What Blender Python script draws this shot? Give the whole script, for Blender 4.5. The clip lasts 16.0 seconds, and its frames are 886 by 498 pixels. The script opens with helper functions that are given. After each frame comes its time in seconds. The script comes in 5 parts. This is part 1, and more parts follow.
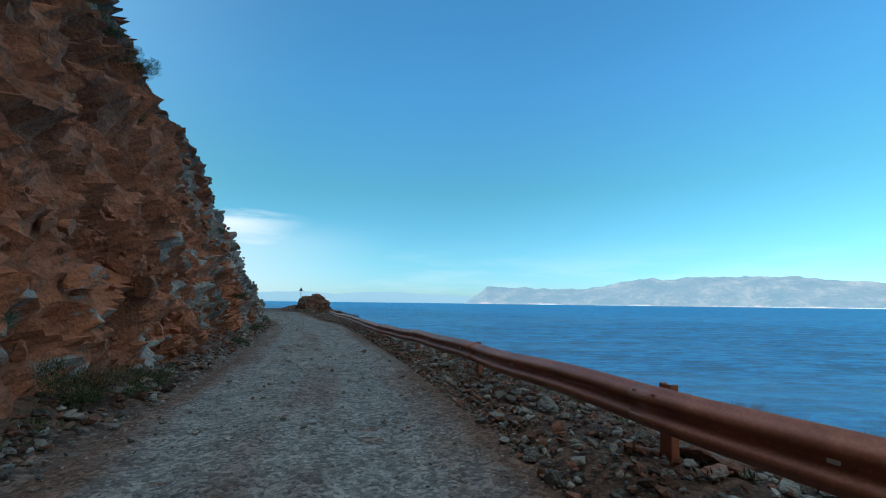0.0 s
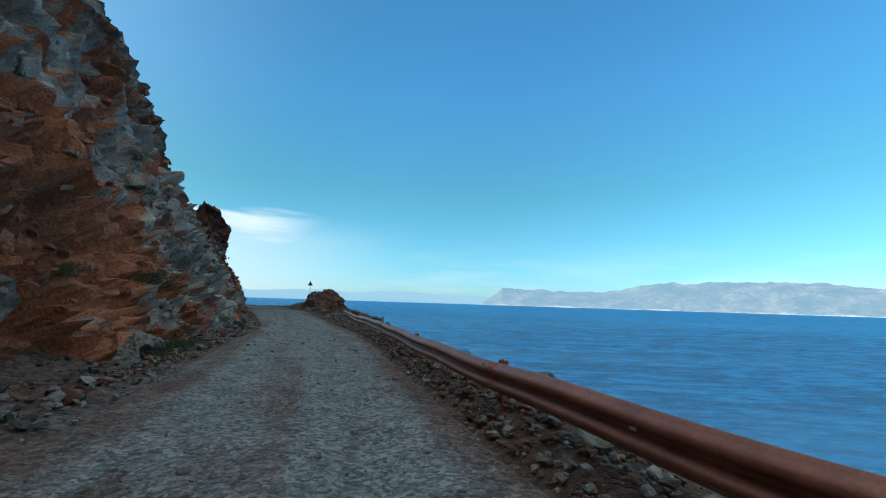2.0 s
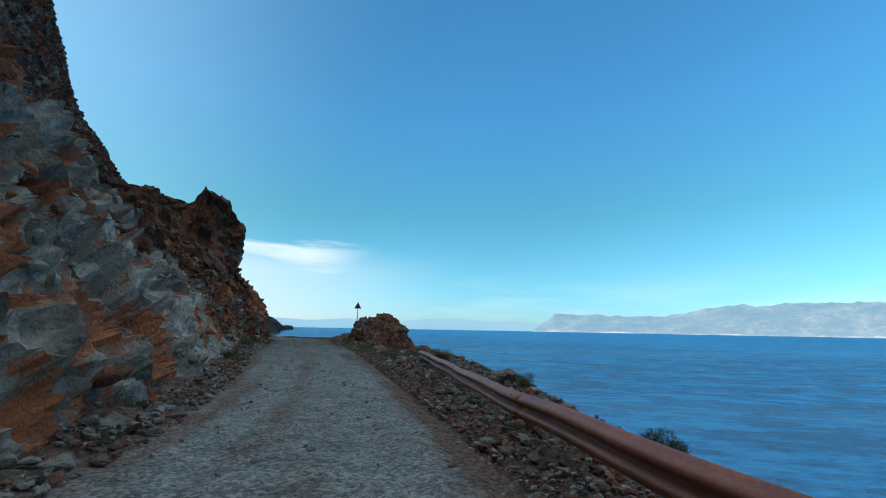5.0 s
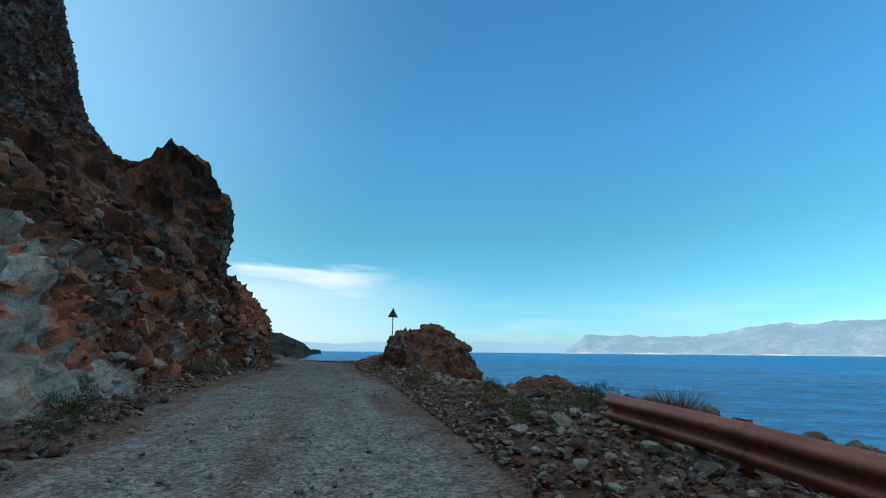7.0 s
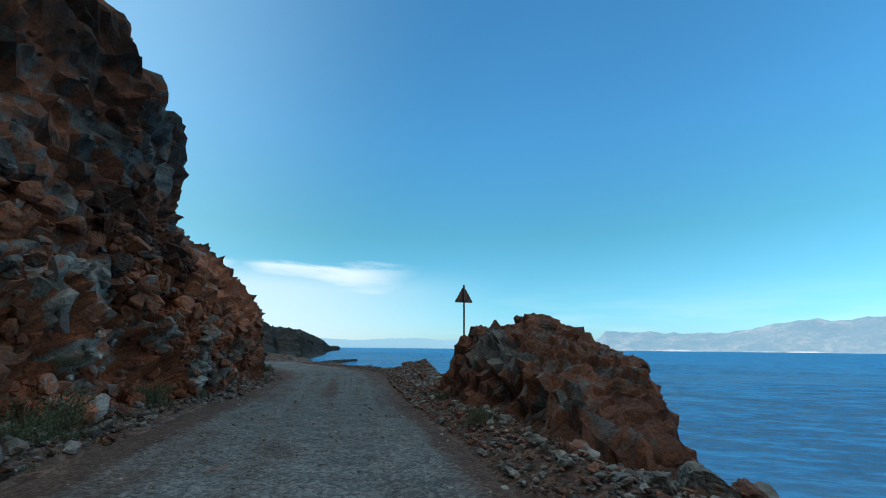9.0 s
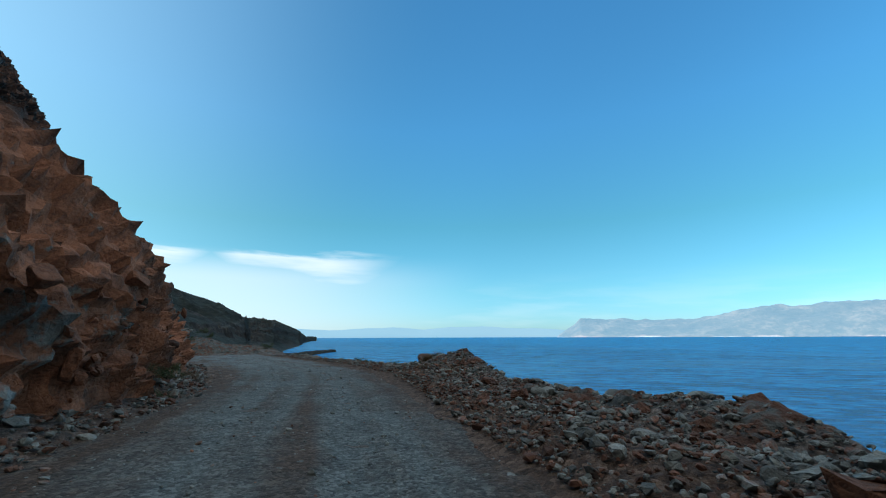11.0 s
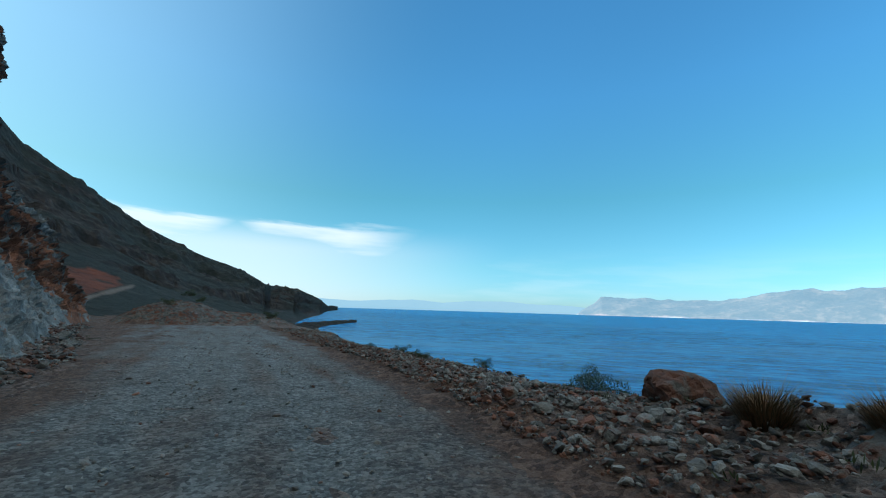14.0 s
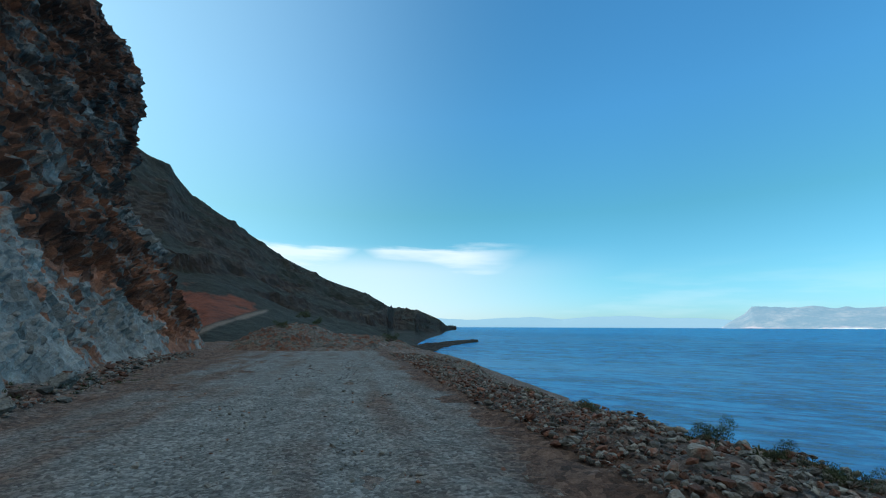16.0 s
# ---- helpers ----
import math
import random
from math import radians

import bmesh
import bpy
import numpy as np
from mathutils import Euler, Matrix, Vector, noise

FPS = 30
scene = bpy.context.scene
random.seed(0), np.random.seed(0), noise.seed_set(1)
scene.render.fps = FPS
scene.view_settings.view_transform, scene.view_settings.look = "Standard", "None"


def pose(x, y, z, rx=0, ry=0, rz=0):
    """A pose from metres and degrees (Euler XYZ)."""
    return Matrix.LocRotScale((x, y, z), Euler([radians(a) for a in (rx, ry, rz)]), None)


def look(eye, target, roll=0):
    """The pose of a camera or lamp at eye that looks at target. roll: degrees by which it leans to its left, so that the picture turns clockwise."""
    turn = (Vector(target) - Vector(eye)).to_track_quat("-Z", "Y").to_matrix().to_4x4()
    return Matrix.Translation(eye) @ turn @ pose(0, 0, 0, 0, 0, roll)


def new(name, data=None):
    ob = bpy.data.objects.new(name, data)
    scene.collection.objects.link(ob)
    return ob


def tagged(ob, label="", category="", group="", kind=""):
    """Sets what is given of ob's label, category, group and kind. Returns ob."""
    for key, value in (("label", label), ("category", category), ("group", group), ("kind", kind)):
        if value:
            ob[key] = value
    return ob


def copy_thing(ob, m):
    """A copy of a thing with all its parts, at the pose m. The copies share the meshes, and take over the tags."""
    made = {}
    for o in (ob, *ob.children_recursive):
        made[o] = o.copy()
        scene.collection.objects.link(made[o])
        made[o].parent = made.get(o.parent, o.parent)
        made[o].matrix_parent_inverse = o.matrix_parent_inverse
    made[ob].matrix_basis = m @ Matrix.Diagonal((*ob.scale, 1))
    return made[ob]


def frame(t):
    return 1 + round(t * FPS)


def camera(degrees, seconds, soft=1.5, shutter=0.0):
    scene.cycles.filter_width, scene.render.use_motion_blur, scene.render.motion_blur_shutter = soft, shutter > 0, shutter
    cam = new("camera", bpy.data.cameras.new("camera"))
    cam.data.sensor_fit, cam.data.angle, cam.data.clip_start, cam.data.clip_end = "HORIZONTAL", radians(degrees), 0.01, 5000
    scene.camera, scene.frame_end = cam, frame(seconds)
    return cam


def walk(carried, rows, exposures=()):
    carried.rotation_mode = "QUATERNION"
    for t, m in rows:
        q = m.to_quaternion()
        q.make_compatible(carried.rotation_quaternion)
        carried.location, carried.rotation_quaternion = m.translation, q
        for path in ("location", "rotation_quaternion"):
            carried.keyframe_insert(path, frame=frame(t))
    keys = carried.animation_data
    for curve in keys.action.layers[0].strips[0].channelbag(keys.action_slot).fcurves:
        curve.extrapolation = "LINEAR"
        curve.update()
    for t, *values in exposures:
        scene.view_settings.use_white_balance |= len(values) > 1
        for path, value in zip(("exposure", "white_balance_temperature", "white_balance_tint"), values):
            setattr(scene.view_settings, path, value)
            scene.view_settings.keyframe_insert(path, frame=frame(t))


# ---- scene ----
cam = camera(92.0, 16.0, soft=1.1)
PATH = [
    (0, (0.099, 0.813, 1.387), (0.098, 2.798, 1.636), 0.7),
    (0.5, (-0.548, 3.309, 1.348), (-0.548, 5.296, 1.581), 3.0),
    (1, (-1.149, 5.858, 1.33), (-1.103, 7.843, 1.564), 3.5),
    (1.5, (-1.715, 8.448, 1.314), (-1.692, 10.429, 1.592), 2.4),
    (2, (-2.462, 11.137, 1.239), (-2.537, 13.12, 1.489), 1.8),
    (2.5, (-3.246, 13.761, 1.218), (-3.418, 15.74, 1.45), 1.5),
    (3, (-4.031, 16.325, 1.244), (-4.269, 18.296, 1.479), 0.7),
    (3.5, (-4.828, 18.836, 1.244), (-5.104, 20.803, 1.483), 0.2),
    (4, (-5.656, 21.324, 1.239), (-5.952, 23.285, 1.5), 0.4),
    (4.5, (-6.477, 23.714, 1.28), (-6.776, 25.669, 1.58), 0.8),
    (4.7, (-6.851, 24.705, 1.28), (-7.145, 26.656, 1.608), 1.0),
    (6.8, (-10.868, 35.011, 0.969), (-11.251, 36.915, 1.447), 0.3),
    (7, (-11.326, 36.004, 0.979), (-11.735, 37.905, 1.446), 0.5),
    (7.5, (-12.494, 38.428, 1.071), (-12.955, 40.323, 1.515), 0.7),
    (8, (-13.676, 40.758, 1.14), (-14.156, 42.649, 1.58), 0.9),
    (8.5, (-14.88, 43.034, 1.325), (-15.365, 44.922, 1.772), 0.8),
    (9, (-16.021, 45.275, 1.418), (-16.507, 47.162, 1.869), 0.6),
    (9.2, (-16.438, 46.2, 1.412), (-16.93, 48.083, 1.873), 0.6),
    (11.5, (-21.901, 56.414, 1.175), (-22.259, 58.345, 1.553), 0.0),
    (12, (-22.796, 58.352, 1.177), (-23.142, 60.29, 1.531), 0.7),
    (12.5, (-23.621, 60.181, 1.198), (-23.969, 62.123, 1.524), 1.6),
    (13, (-24.504, 62.12, 1.185), (-24.87, 64.064, 1.479), 2.0),
    (13.5, (-25.307, 63.846, 1.177), (-25.712, 65.784, 1.457), 1.9),
    (14, (-26.224, 65.606, 1.162), (-26.706, 67.527, 1.445), 1.7),
    (14.5, (-27.301, 67.627, 1.125), (-27.894, 69.513, 1.425), 1.5),
    (15, (-28.398, 69.399, 1.12), (-29.116, 71.238, 1.44), 1.4),
    (15.5, (-29.549, 71.023, 1.092), (-30.395, 72.804, 1.427), 1.3),
    (16, (-30.719, 72.535, 1.064), (-31.682, 74.251, 1.421), 0.2),
]
walk(cam, [(t, look(eye, target, roll)) for t, eye, target, roll in PATH])


# ---- light: late sun behind the cliff, blue sky ----
SUN_AZ, SUN_EL = 98.0, 23.0          # degrees left of +y, and above the horizon
world = bpy.data.worlds.new("world")
scene.world = world
world.use_nodes = True
wn, wl = world.node_tree.nodes, world.node_tree.links


def wmath(op, a, b=0.0, clamp=False):
    m = wn.new("ShaderNodeMath")
    m.operation, m.use_clamp = op, clamp
    for sock, v in zip(m.inputs, (a, b)):
        if hasattr(v, "links"):
            wl.new(v, sock)
        else:
            sock.default_value = v
    return m.outputs[0]


def wstep(lo, hi, v):
    """0 at lo, 1 at hi, smooth between."""
    m = wn.new("ShaderNodeMapRange")
    m.interpolation_type = "SMOOTHSTEP"
    wl.new(v, m.inputs["Value"])
    m.inputs["From Min"].default_value, m.inputs["From Max"].default_value = (lo, hi) if lo < hi else (hi, lo)
    m.inputs["To Min"].default_value, m.inputs["To Max"].default_value = (0, 1) if lo < hi else (1, 0)
    return m.outputs[0]


sky = wn.new("ShaderNodeTexSky")
sky.sky_type = "NISHITA"
sky.sun_disc = False
sky.sun_elevation = radians(SUN_EL)
sky.sun_rotation = radians(-SUN_AZ)
sky.air_density, sky.dust_density, sky.ozone_density = 1.0, 0.4, 3.0
towards = wn.new("ShaderNodeSeparateXYZ")
wl.new(wn.new("ShaderNodeTexCoord").outputs["Generated"], towards.inputs[0])
dx, dy, dz = towards.outputs
# the film's own colours of the clear sea air, from the horizon up
air = wn.new("ShaderNodeValToRGB")
for e in range(3):
    air.color_ramp.elements.new(0.5)
for e, (p, c) in zip(air.color_ramp.elements, [(0.0, (0.33, 0.56, 0.85)), (0.1, (0.3, 0.605, 0.68)), (0.25, (0.27, 0.64, 0.61)), (0.45, (0.31, 0.77, 0.87)), (0.8, (0.33, 0.83, 0.98))]):
    e.position, e.color = p, (*c, 1)
wl.new(dz, air.inputs[0])
tint = wn.new("ShaderNodeMix")
tint.data_type, tint.blend_type = "RGBA", "MULTIPLY"
tint.inputs[0].default_value = 1.0
wl.new(sky.outputs[0], tint.inputs[6])
wl.new(air.outputs[0], tint.inputs[7])
# thin cloud low over the headland, and fainter wisps along the horizon
az = wmath("ARCTAN2", wmath("MULTIPLY", dx, -1.0), dy)
streak = wn.new("ShaderNodeCombineXYZ")
wl.new(wmath("MULTIPLY", az, 2.2), streak.inputs[0])
wl.new(wmath("MULTIPLY", wmath("ADD", dz, wmath("MULTIPLY", az, -0.02)), 15.0), streak.inputs[1])
wisp = wn.new("ShaderNodeTexNoise")
wisp.inputs["Scale"].default_value, wisp.inputs["Detail"].default_value, wisp.inputs["Roughness"].default_value = 1.8, 5, 0.5
wl.new(streak.outputs[0], wisp.inputs["Vector"])
ragged = wmath("ADD", dz, wmath("MULTIPLY", wmath("ADD", wisp.outputs["Fac"], -0.5), 0.085))
brow = wmath("ADD", ragged, wmath("MULTIPLY", wmath("ADD", az, -0.66), -0.01))
body = wmath("MULTIPLY", wstep(0.19, 0.173, brow), wmath("ADD", wmath("MULTIPLY", wstep(0.09, 0.165, brow), 0.85), 0.15))
long = wmath("MAXIMUM", wmath("MULTIPLY", wstep(0.27, 0.5, az), wstep(0.72, 0.64, az)), wmath("MULTIPLY", wstep(0.68, 0.78, az), wstep(1.5, 1.0, az)))
cloud = wmath("MULTIPLY", wmath("MULTIPLY", body, long), wmath("ADD", wmath("MULTIPLY", wisp.outputs["Fac"], 1.6), 0.1), True)
haze = wmath("MULTIPLY", wmath("MULTIPLY", wstep(0.15, 0.05, dz), wstep(0.40, 0.62, wisp.outputs["Fac"])), 0.16)
pale = wmath("MULTIPLY", wmath("MULTIPLY", wstep(0.19, 0.12, dz), wstep(0.05, 0.7, az)), 0.58)
veil = wmath("MAXIMUM", wmath("MULTIPLY", cloud, 0.85), wmath("MAXIMUM", haze, pale))
sx, sy = -math.sin(radians(SUN_AZ)), math.cos(radians(SUN_AZ))
facing = wmath("ADD", wmath("ADD", wmath("MULTIPLY", dx, sx * math.cos(radians(SUN_EL))), wmath("MULTIPLY", dy, sy * math.cos(radians(SUN_EL)))), wmath("MULTIPLY", dz, math.sin(radians(SUN_EL))))
over = wn.new("ShaderNodeMix")
over.data_type = "RGBA"
wl.new(veil, over.inputs[0])
dimmed = wn.new("ShaderNodeMix")
dimmed.data_type, dimmed.blend_type = "RGBA", "MULTIPLY"
wl.new(wstep(0.05, 0.6, facing), dimmed.inputs[0])
wl.new(tint.outputs[2], dimmed.inputs[6])
dimmed.inputs[7].default_value = (0.86, 0.8, 0.76, 1)
wl.new(dimmed.outputs[2], over.inputs[6])
over.inputs[7].default_value = (3.35, 3.85, 4.15, 1)
# the pale glow round the sun, which stands behind the cliff
glow = wn.new("ShaderNodeMix")
glow.data_type = "RGBA"
wl.new(wmath("MULTIPLY", wmath("POWER", wmath("MAXIMUM", wmath("MULTIPLY", wmath("ADD", facing, -0.25), 1.3), 0.0), 2.4), 0.55, True), glow.inputs[0])
wl.new(over.outputs[2], glow.inputs[6])
glow.inputs[7].default_value = (2.7, 3.8, 4.1, 1)
# fill light added to the sky out of view: bright overhead, neutral behind
ahead = wmath("ADD", wmath("MULTIPLY", dx, -0.5), wmath("MULTIPLY", dy, 0.866))
behind = wn.new("ShaderNodeMix")
behind.data_type = "RGBA"
wl.new(wstep(0.12, -0.45, ahead), behind.inputs[0])
wl.new(glow.outputs[2], behind.inputs[6])
behind.inputs[7].default_value = (1.25, 1.35, 1.3, 1)
whole = wn.new("ShaderNodeMix")
whole.data_type = "RGBA"
wl.new(wstep(0.7, 0.95, dz), whole.inputs[0])
wl.new(behind.outputs[2], whole.inputs[6])
whole.inputs[7].default_value = (3.3, 3.5, 3.4, 1)
wl.new(whole.outputs[2], wn["Background"].inputs[0])
wn["Background"].inputs[1].default_value = 0.28
sun = new("sun", bpy.data.lights.new("sun", "SUN"))
sun.data.energy, sun.data.angle, sun.data.color = 3.0, radians(0.5), (1.0, 0.9, 0.78)
sun.matrix_world = look((0, 0, 0), (-sx * math.cos(radians(SUN_EL)), -sy * math.cos(radians(SUN_EL)), -math.sin(radians(SUN_EL))))
scene.view_settings.exposure = 0.0

SEA_Z = -4.5

# ---- noise on arrays ----
def _hash(ix, iy, iz, k):
    h = (ix * 374761393 + iy * 668265263 + iz * 2147483647 + k * 1274126177) & 0xFFFFFFFF
    h = ((h ^ (h >> 13)) * 1274126177) & 0xFFFFFFFF
    h = ((h ^ (h >> 16)) * 2246822519) & 0xFFFFFFFF
    return ((h ^ (h >> 15)) & 0xFFFFFF) / float(0xFFFFFF)


def perlin(p, k=0):
    """Gradient noise in about -1 to 1 at the rows of p."""
    i = np.floor(p).astype(np.int64)
    f = p - i
    u = f * f * f * (f * (f * 6 - 15) + 10)
    out = np.zeros(len(p))
    for dx in (0, 1):
        for dy in (0, 1):
            for dz in (0, 1):
                a = _hash(i[:, 0] + dx, i[:, 1] + dy, i[:, 2] + dz, k) * 2 * np.pi
                c = _hash(i[:, 0] + dx, i[:, 1] + dy, i[:, 2] + dz, k + 7) * 2 - 1
                r = np.sqrt(1 - c * c)
                g = r * np.cos(a) * (f[:, 0] - dx) + r * np.sin(a) * (f[:, 1] - dy) + c * (f[:, 2] - dz)
                w = (u[:, 0] if dx else 1 - u[:, 0]) * (u[:, 1] if dy else 1 - u[:, 1]) * (u[:, 2] if dz else 1 - u[:, 2])
                out += g * w
    return out * 1.6


def fbm(p, octaves=4, k=0, gain=0.5):
    out, amp = np.zeros(len(p)), 1.0
    for n in range(octaves):
        out += amp * perlin(p * 2 ** n, k + 11 * n)
        amp *= gain
    return out


def cells(p, k=0):
    """Distances to the nearest and second-nearest cell points, the nearest cell's random number, and a random slope across that cell."""
    i = np.floor(p).astype(np.int64)
    f1, f2, who, slope = np.full(len(p), 9.0), np.full(len(p), 9.0), np.zeros(len(p)), np.zeros(len(p))
    for dx in (-1, 0, 1):
        for dy in (-1, 0, 1):
            for dz in (-1, 0, 1):
                cx, cy, cz = i[:, 0] + dx, i[:, 1] + dy, i[:, 2] + dz
                hx, hy, hz = _hash(cx, cy, cz, k), _hash(cx, cy, cz, k + 1), _hash(cx, cy, cz, k + 2)
                ax, ay, az = p[:, 0] - cx - hx, p[:, 1] - cy - hy, p[:, 2] - cz - hz
                d = np.sqrt(ax * ax + ay * ay + az * az)
                near = d < f1
                f2 = np.where(near, f1, np.minimum(f2, d))
                mark = (hx * 7.31 + hy * 3.77 + hz * 5.19) % 1.0
                who = np.where(near, mark, who)
                slope = np.where(near, ax * np.cos(mark * 50) + ay * np.sin(mark * 50) + az * np.cos(mark * 90), slope)
                f1 = np.where(near, d, f1)
    return f1, f2, who, slope


def facet(p, k=0):
    """Random heights in -1 to 1 at lattice corners, joined by flat facets with sharp edges."""
    i = np.floor(p).astype(np.int64)
    f = p - i
    order = np.argsort(-f, axis=1)
    g = np.take_along_axis(f, order, 1)
    row = np.arange(len(p))
    out = _hash(i[:, 0], i[:, 1], i[:, 2], k) * (1 - g[:, 0])
    for step in range(3):
        i[row, order[:, step]] += 1
        out += _hash(i[:, 0], i[:, 1], i[:, 2], k) * (g[:, step] - (g[:, step + 1] if step < 2 else 0))
    return out * 2 - 1


def turned(p, a, b):
    """Places turned about z and then about x, so that the facets of each size run their own way."""
    x, y = p[:, 0] * math.cos(a) - p[:, 1] * math.sin(a), p[:, 0] * math.sin(a) + p[:, 1] * math.cos(a)
    return np.stack([x, y * math.cos(b) - p[:, 2] * math.sin(b), y * math.sin(b) + p[:, 2] * math.cos(b)], 1)


# ---- mesh helpers ----
def smoothstep(a, b, x):
    t = np.clip((x - a) / (b - a), 0, 1)
    return t * t * (3 - 2 * t)


def grid_mesh(name, v, smooth=True, **attrs):
    """A mesh from an array of rows x columns x 3; attrs are numbers for each vertex."""
    nr, nc = v.shape[:2]
    idx = np.arange(nr * nc).reshape(nr, nc)
    quads = np.stack([idx[:-1, :-1], idx[:-1, 1:], idx[1:, 1:], idx[1:, :-1]], -1).reshape(-1, 4)
    return array_mesh(name, v.reshape(-1, 3), quads, smooth, **attrs)


def array_mesh(name, verts, faces, smooth=True, **attrs):
    m = bpy.data.meshes.new(name)
    n, k = faces.shape
    m.vertices.add(len(verts))
    m.vertices.foreach_set("co", np.ascontiguousarray(verts, dtype=np.float32).ravel())
    m.loops.add(n * k)
    m.loops.foreach_set("vertex_index", np.ascontiguousarray(faces, dtype=np.int32).ravel())
    m.polygons.add(n)
    m.polygons.foreach_set("loop_start", np.arange(0, n * k, k, dtype=np.int32))
    m.polygons.foreach_set("use_smooth", np.full(n, smooth))
    for key, val in attrs.items():
        a = m.attributes.new(key, "FLOAT", "POINT")
        a.data.foreach_set("value", np.ascontiguousarray(val, dtype=np.float32).ravel())
    m.update(calc_edges=True)
    m.validate()
    return m


def normals(v):
    """Unit normals of a grid of points."""
    du, dv = np.gradient(v, axis=0), np.gradient(v, axis=1)
    n = np.cross(du, dv)
    return n / np.maximum(np.linalg.norm(n, axis=2, keepdims=True), 1e-9)


def part(name, bm, material, parent, label=""):
    """A bmesh as one mesh object under a thing or a part."""
    m = bpy.data.meshes.new(name)
    bm.to_mesh(m)
    bm.free()
    ob = new(name, m)
    m.materials.append(material)
    ob.parent = parent
    if label:
        tagged(ob, label)
    return ob


# ---- the road's line: metres along it (s), across it (n, to the right) ----
AXIS = [(2.4, -15.0), (1.35, -4.5), (0.12, 0.8), (-1.65, 8.4), (-4.0, 16.35), (-6.8, 24.7), (-10.9, 35.05), (-13.65, 40.8),
        (-16.45, 46.3), (-21.7, 56.5), (-24.5, 62.1), (-27.3, 67.6), (-30.7, 72.4), (-36.0, 78.2), (-41.5, 84.5), (-47.0, 90.6),
        (-53.5, 97.2), (-60.5, 104.0), (-80.0, 123.0), (-90.0, 133.0)]


def _axis_table():
    p = np.array(AXIS)
    out = []
    for i in range(len(p) - 1):
        a, b, c, d = p[max(i - 1, 0)], p[i], p[i + 1], p[min(i + 2, len(p) - 1)]
        for t in np.linspace(0, 1, 24, endpoint=False):
            out.append(0.5 * (2 * b + (c - a) * t + (2 * a - 5 * b + 4 * c - d) * t * t + (3 * b - a - 3 * c + d) * t ** 3))
    q = np.array(out + [p[-1]])
    s = np.r_[0, np.cumsum(np.hypot(*np.diff(q, axis=0).T))]
    zero = s[np.argmin(np.hypot(*(q - np.array(AXIS[2])).T))]
    even = np.arange(s[0], s[-1], 0.25)
    q = np.stack([np.interp(even, s, q[:, 0]), np.interp(even, s, q[:, 1])], 1)
    for _ in range(3):                                   # even out small kinks
        q[8:-8] = np.mean([q[8 + j:len(q) - 8 + j] for j in range(-8, 9)], axis=0)
    return even - zero, q


AX_S, AX_P = _axis_table()
AX_T = np.gradient(AX_P, axis=0)
AX_T /= np.linalg.norm(AX_T, axis=1, keepdims=True)
ROAD_S = [-20, 0, 4, 10, 18, 25, 30, 37, 42, 47, 52, 60, 68, 79, 90, 105, 140]
ROAD_Z = [.16, .16, .12, .03, .02, .05, -.05, -.2, -.1, .1, .15, -.04, -.05, -.13, -.3, -.55, -.4]


def road_z(s):
    return np.interp(s, AX_S, ROAD_FINE)


ROAD_FINE = np.convolve(np.pad(np.interp(AX_S, ROAD_S, ROAD_Z), 16, "edge"), np.ones(33) / 33, "valid")


def place(s, n, z):
    """World places from metres along the road, to the right of its line, and above its surface."""
    s, n, z = np.broadcast_arrays(np.asarray(s, float), np.asarray(n, float), np.asarray(z, float))
    x, y = np.interp(s, AX_S, AX_P[:, 0]), np.interp(s, AX_S, AX_P[:, 1])
    tx, ty = np.interp(s, AX_S, AX_T[:, 0]), np.interp(s, AX_S, AX_T[:, 1])
    l = np.hypot(tx, ty)
    return np.stack([x + n * ty / l, y - n * tx / l, z + road_z(s)], -1)


def heading(s):
    return math.atan2(-float(np.interp(s, AX_S, AX_T[:, 0])), float(np.interp(s, AX_S, AX_T[:, 1])))


# ---- materials ----
def material(name, build):
    m = bpy.data.materials.new(name)
    m.use_nodes = True
    build(m.node_tree.nodes, m.node_tree.links, m.node_tree.nodes["Principled BSDF"])
    return m


def noise_node(n, l, scale, detail=4, rough=0.55, vec=None):
    t = n.new("ShaderNodeTexNoise")
    t.inputs["Scale"].default_value, t.inputs["Detail"].default_value, t.inputs["Roughness"].default_value = scale, detail, rough
    if vec:
        l.new(vec, t.inputs["Vector"])
    return t.outputs["Fac"]


def ramp(n, l, fac, stops):
    r = n.new("ShaderNodeValToRGB")
    while len(r.color_ramp.elements) < len(stops):
        r.color_ramp.elements.new(0.5)
    for e, (p, c) in zip(r.color_ramp.elements, stops):
        e.position, e.color = p, (*c, 1) if len(c) == 3 else c
    l.new(fac, r.inputs[0])
    return r.outputs[0]


def mix(n, l, fac, a, b, how="MIX"):
    m = n.new("ShaderNodeMix")
    m.data_type, m.blend_type = "RGBA", how
    for sock, v in ((m.inputs[0], fac), (m.inputs[6], a), (m.inputs[7], b)):
        if hasattr(v, "links"):
            l.new(v, sock)
        else:
            sock.default_value = v if isinstance(v, (int, float)) else (*v, 1)
    return m.outputs[2]


def maths(n, l, op, a, b=0.0):
    m = n.new("ShaderNodeMath")
    m.operation = op
    for sock, v in zip(m.inputs, (a, b)):
        if hasattr(v, "links"):
            l.new(v, sock)
        else:
            sock.default_value = v
    return m.outputs[0]


def coords(n):
    return n.new("ShaderNodeTexCoord").outputs["Object"]


def attr(n, name):
    a = n.new("ShaderNodeAttribute")
    a.attribute_name = name
    return a.outputs["Fac"]


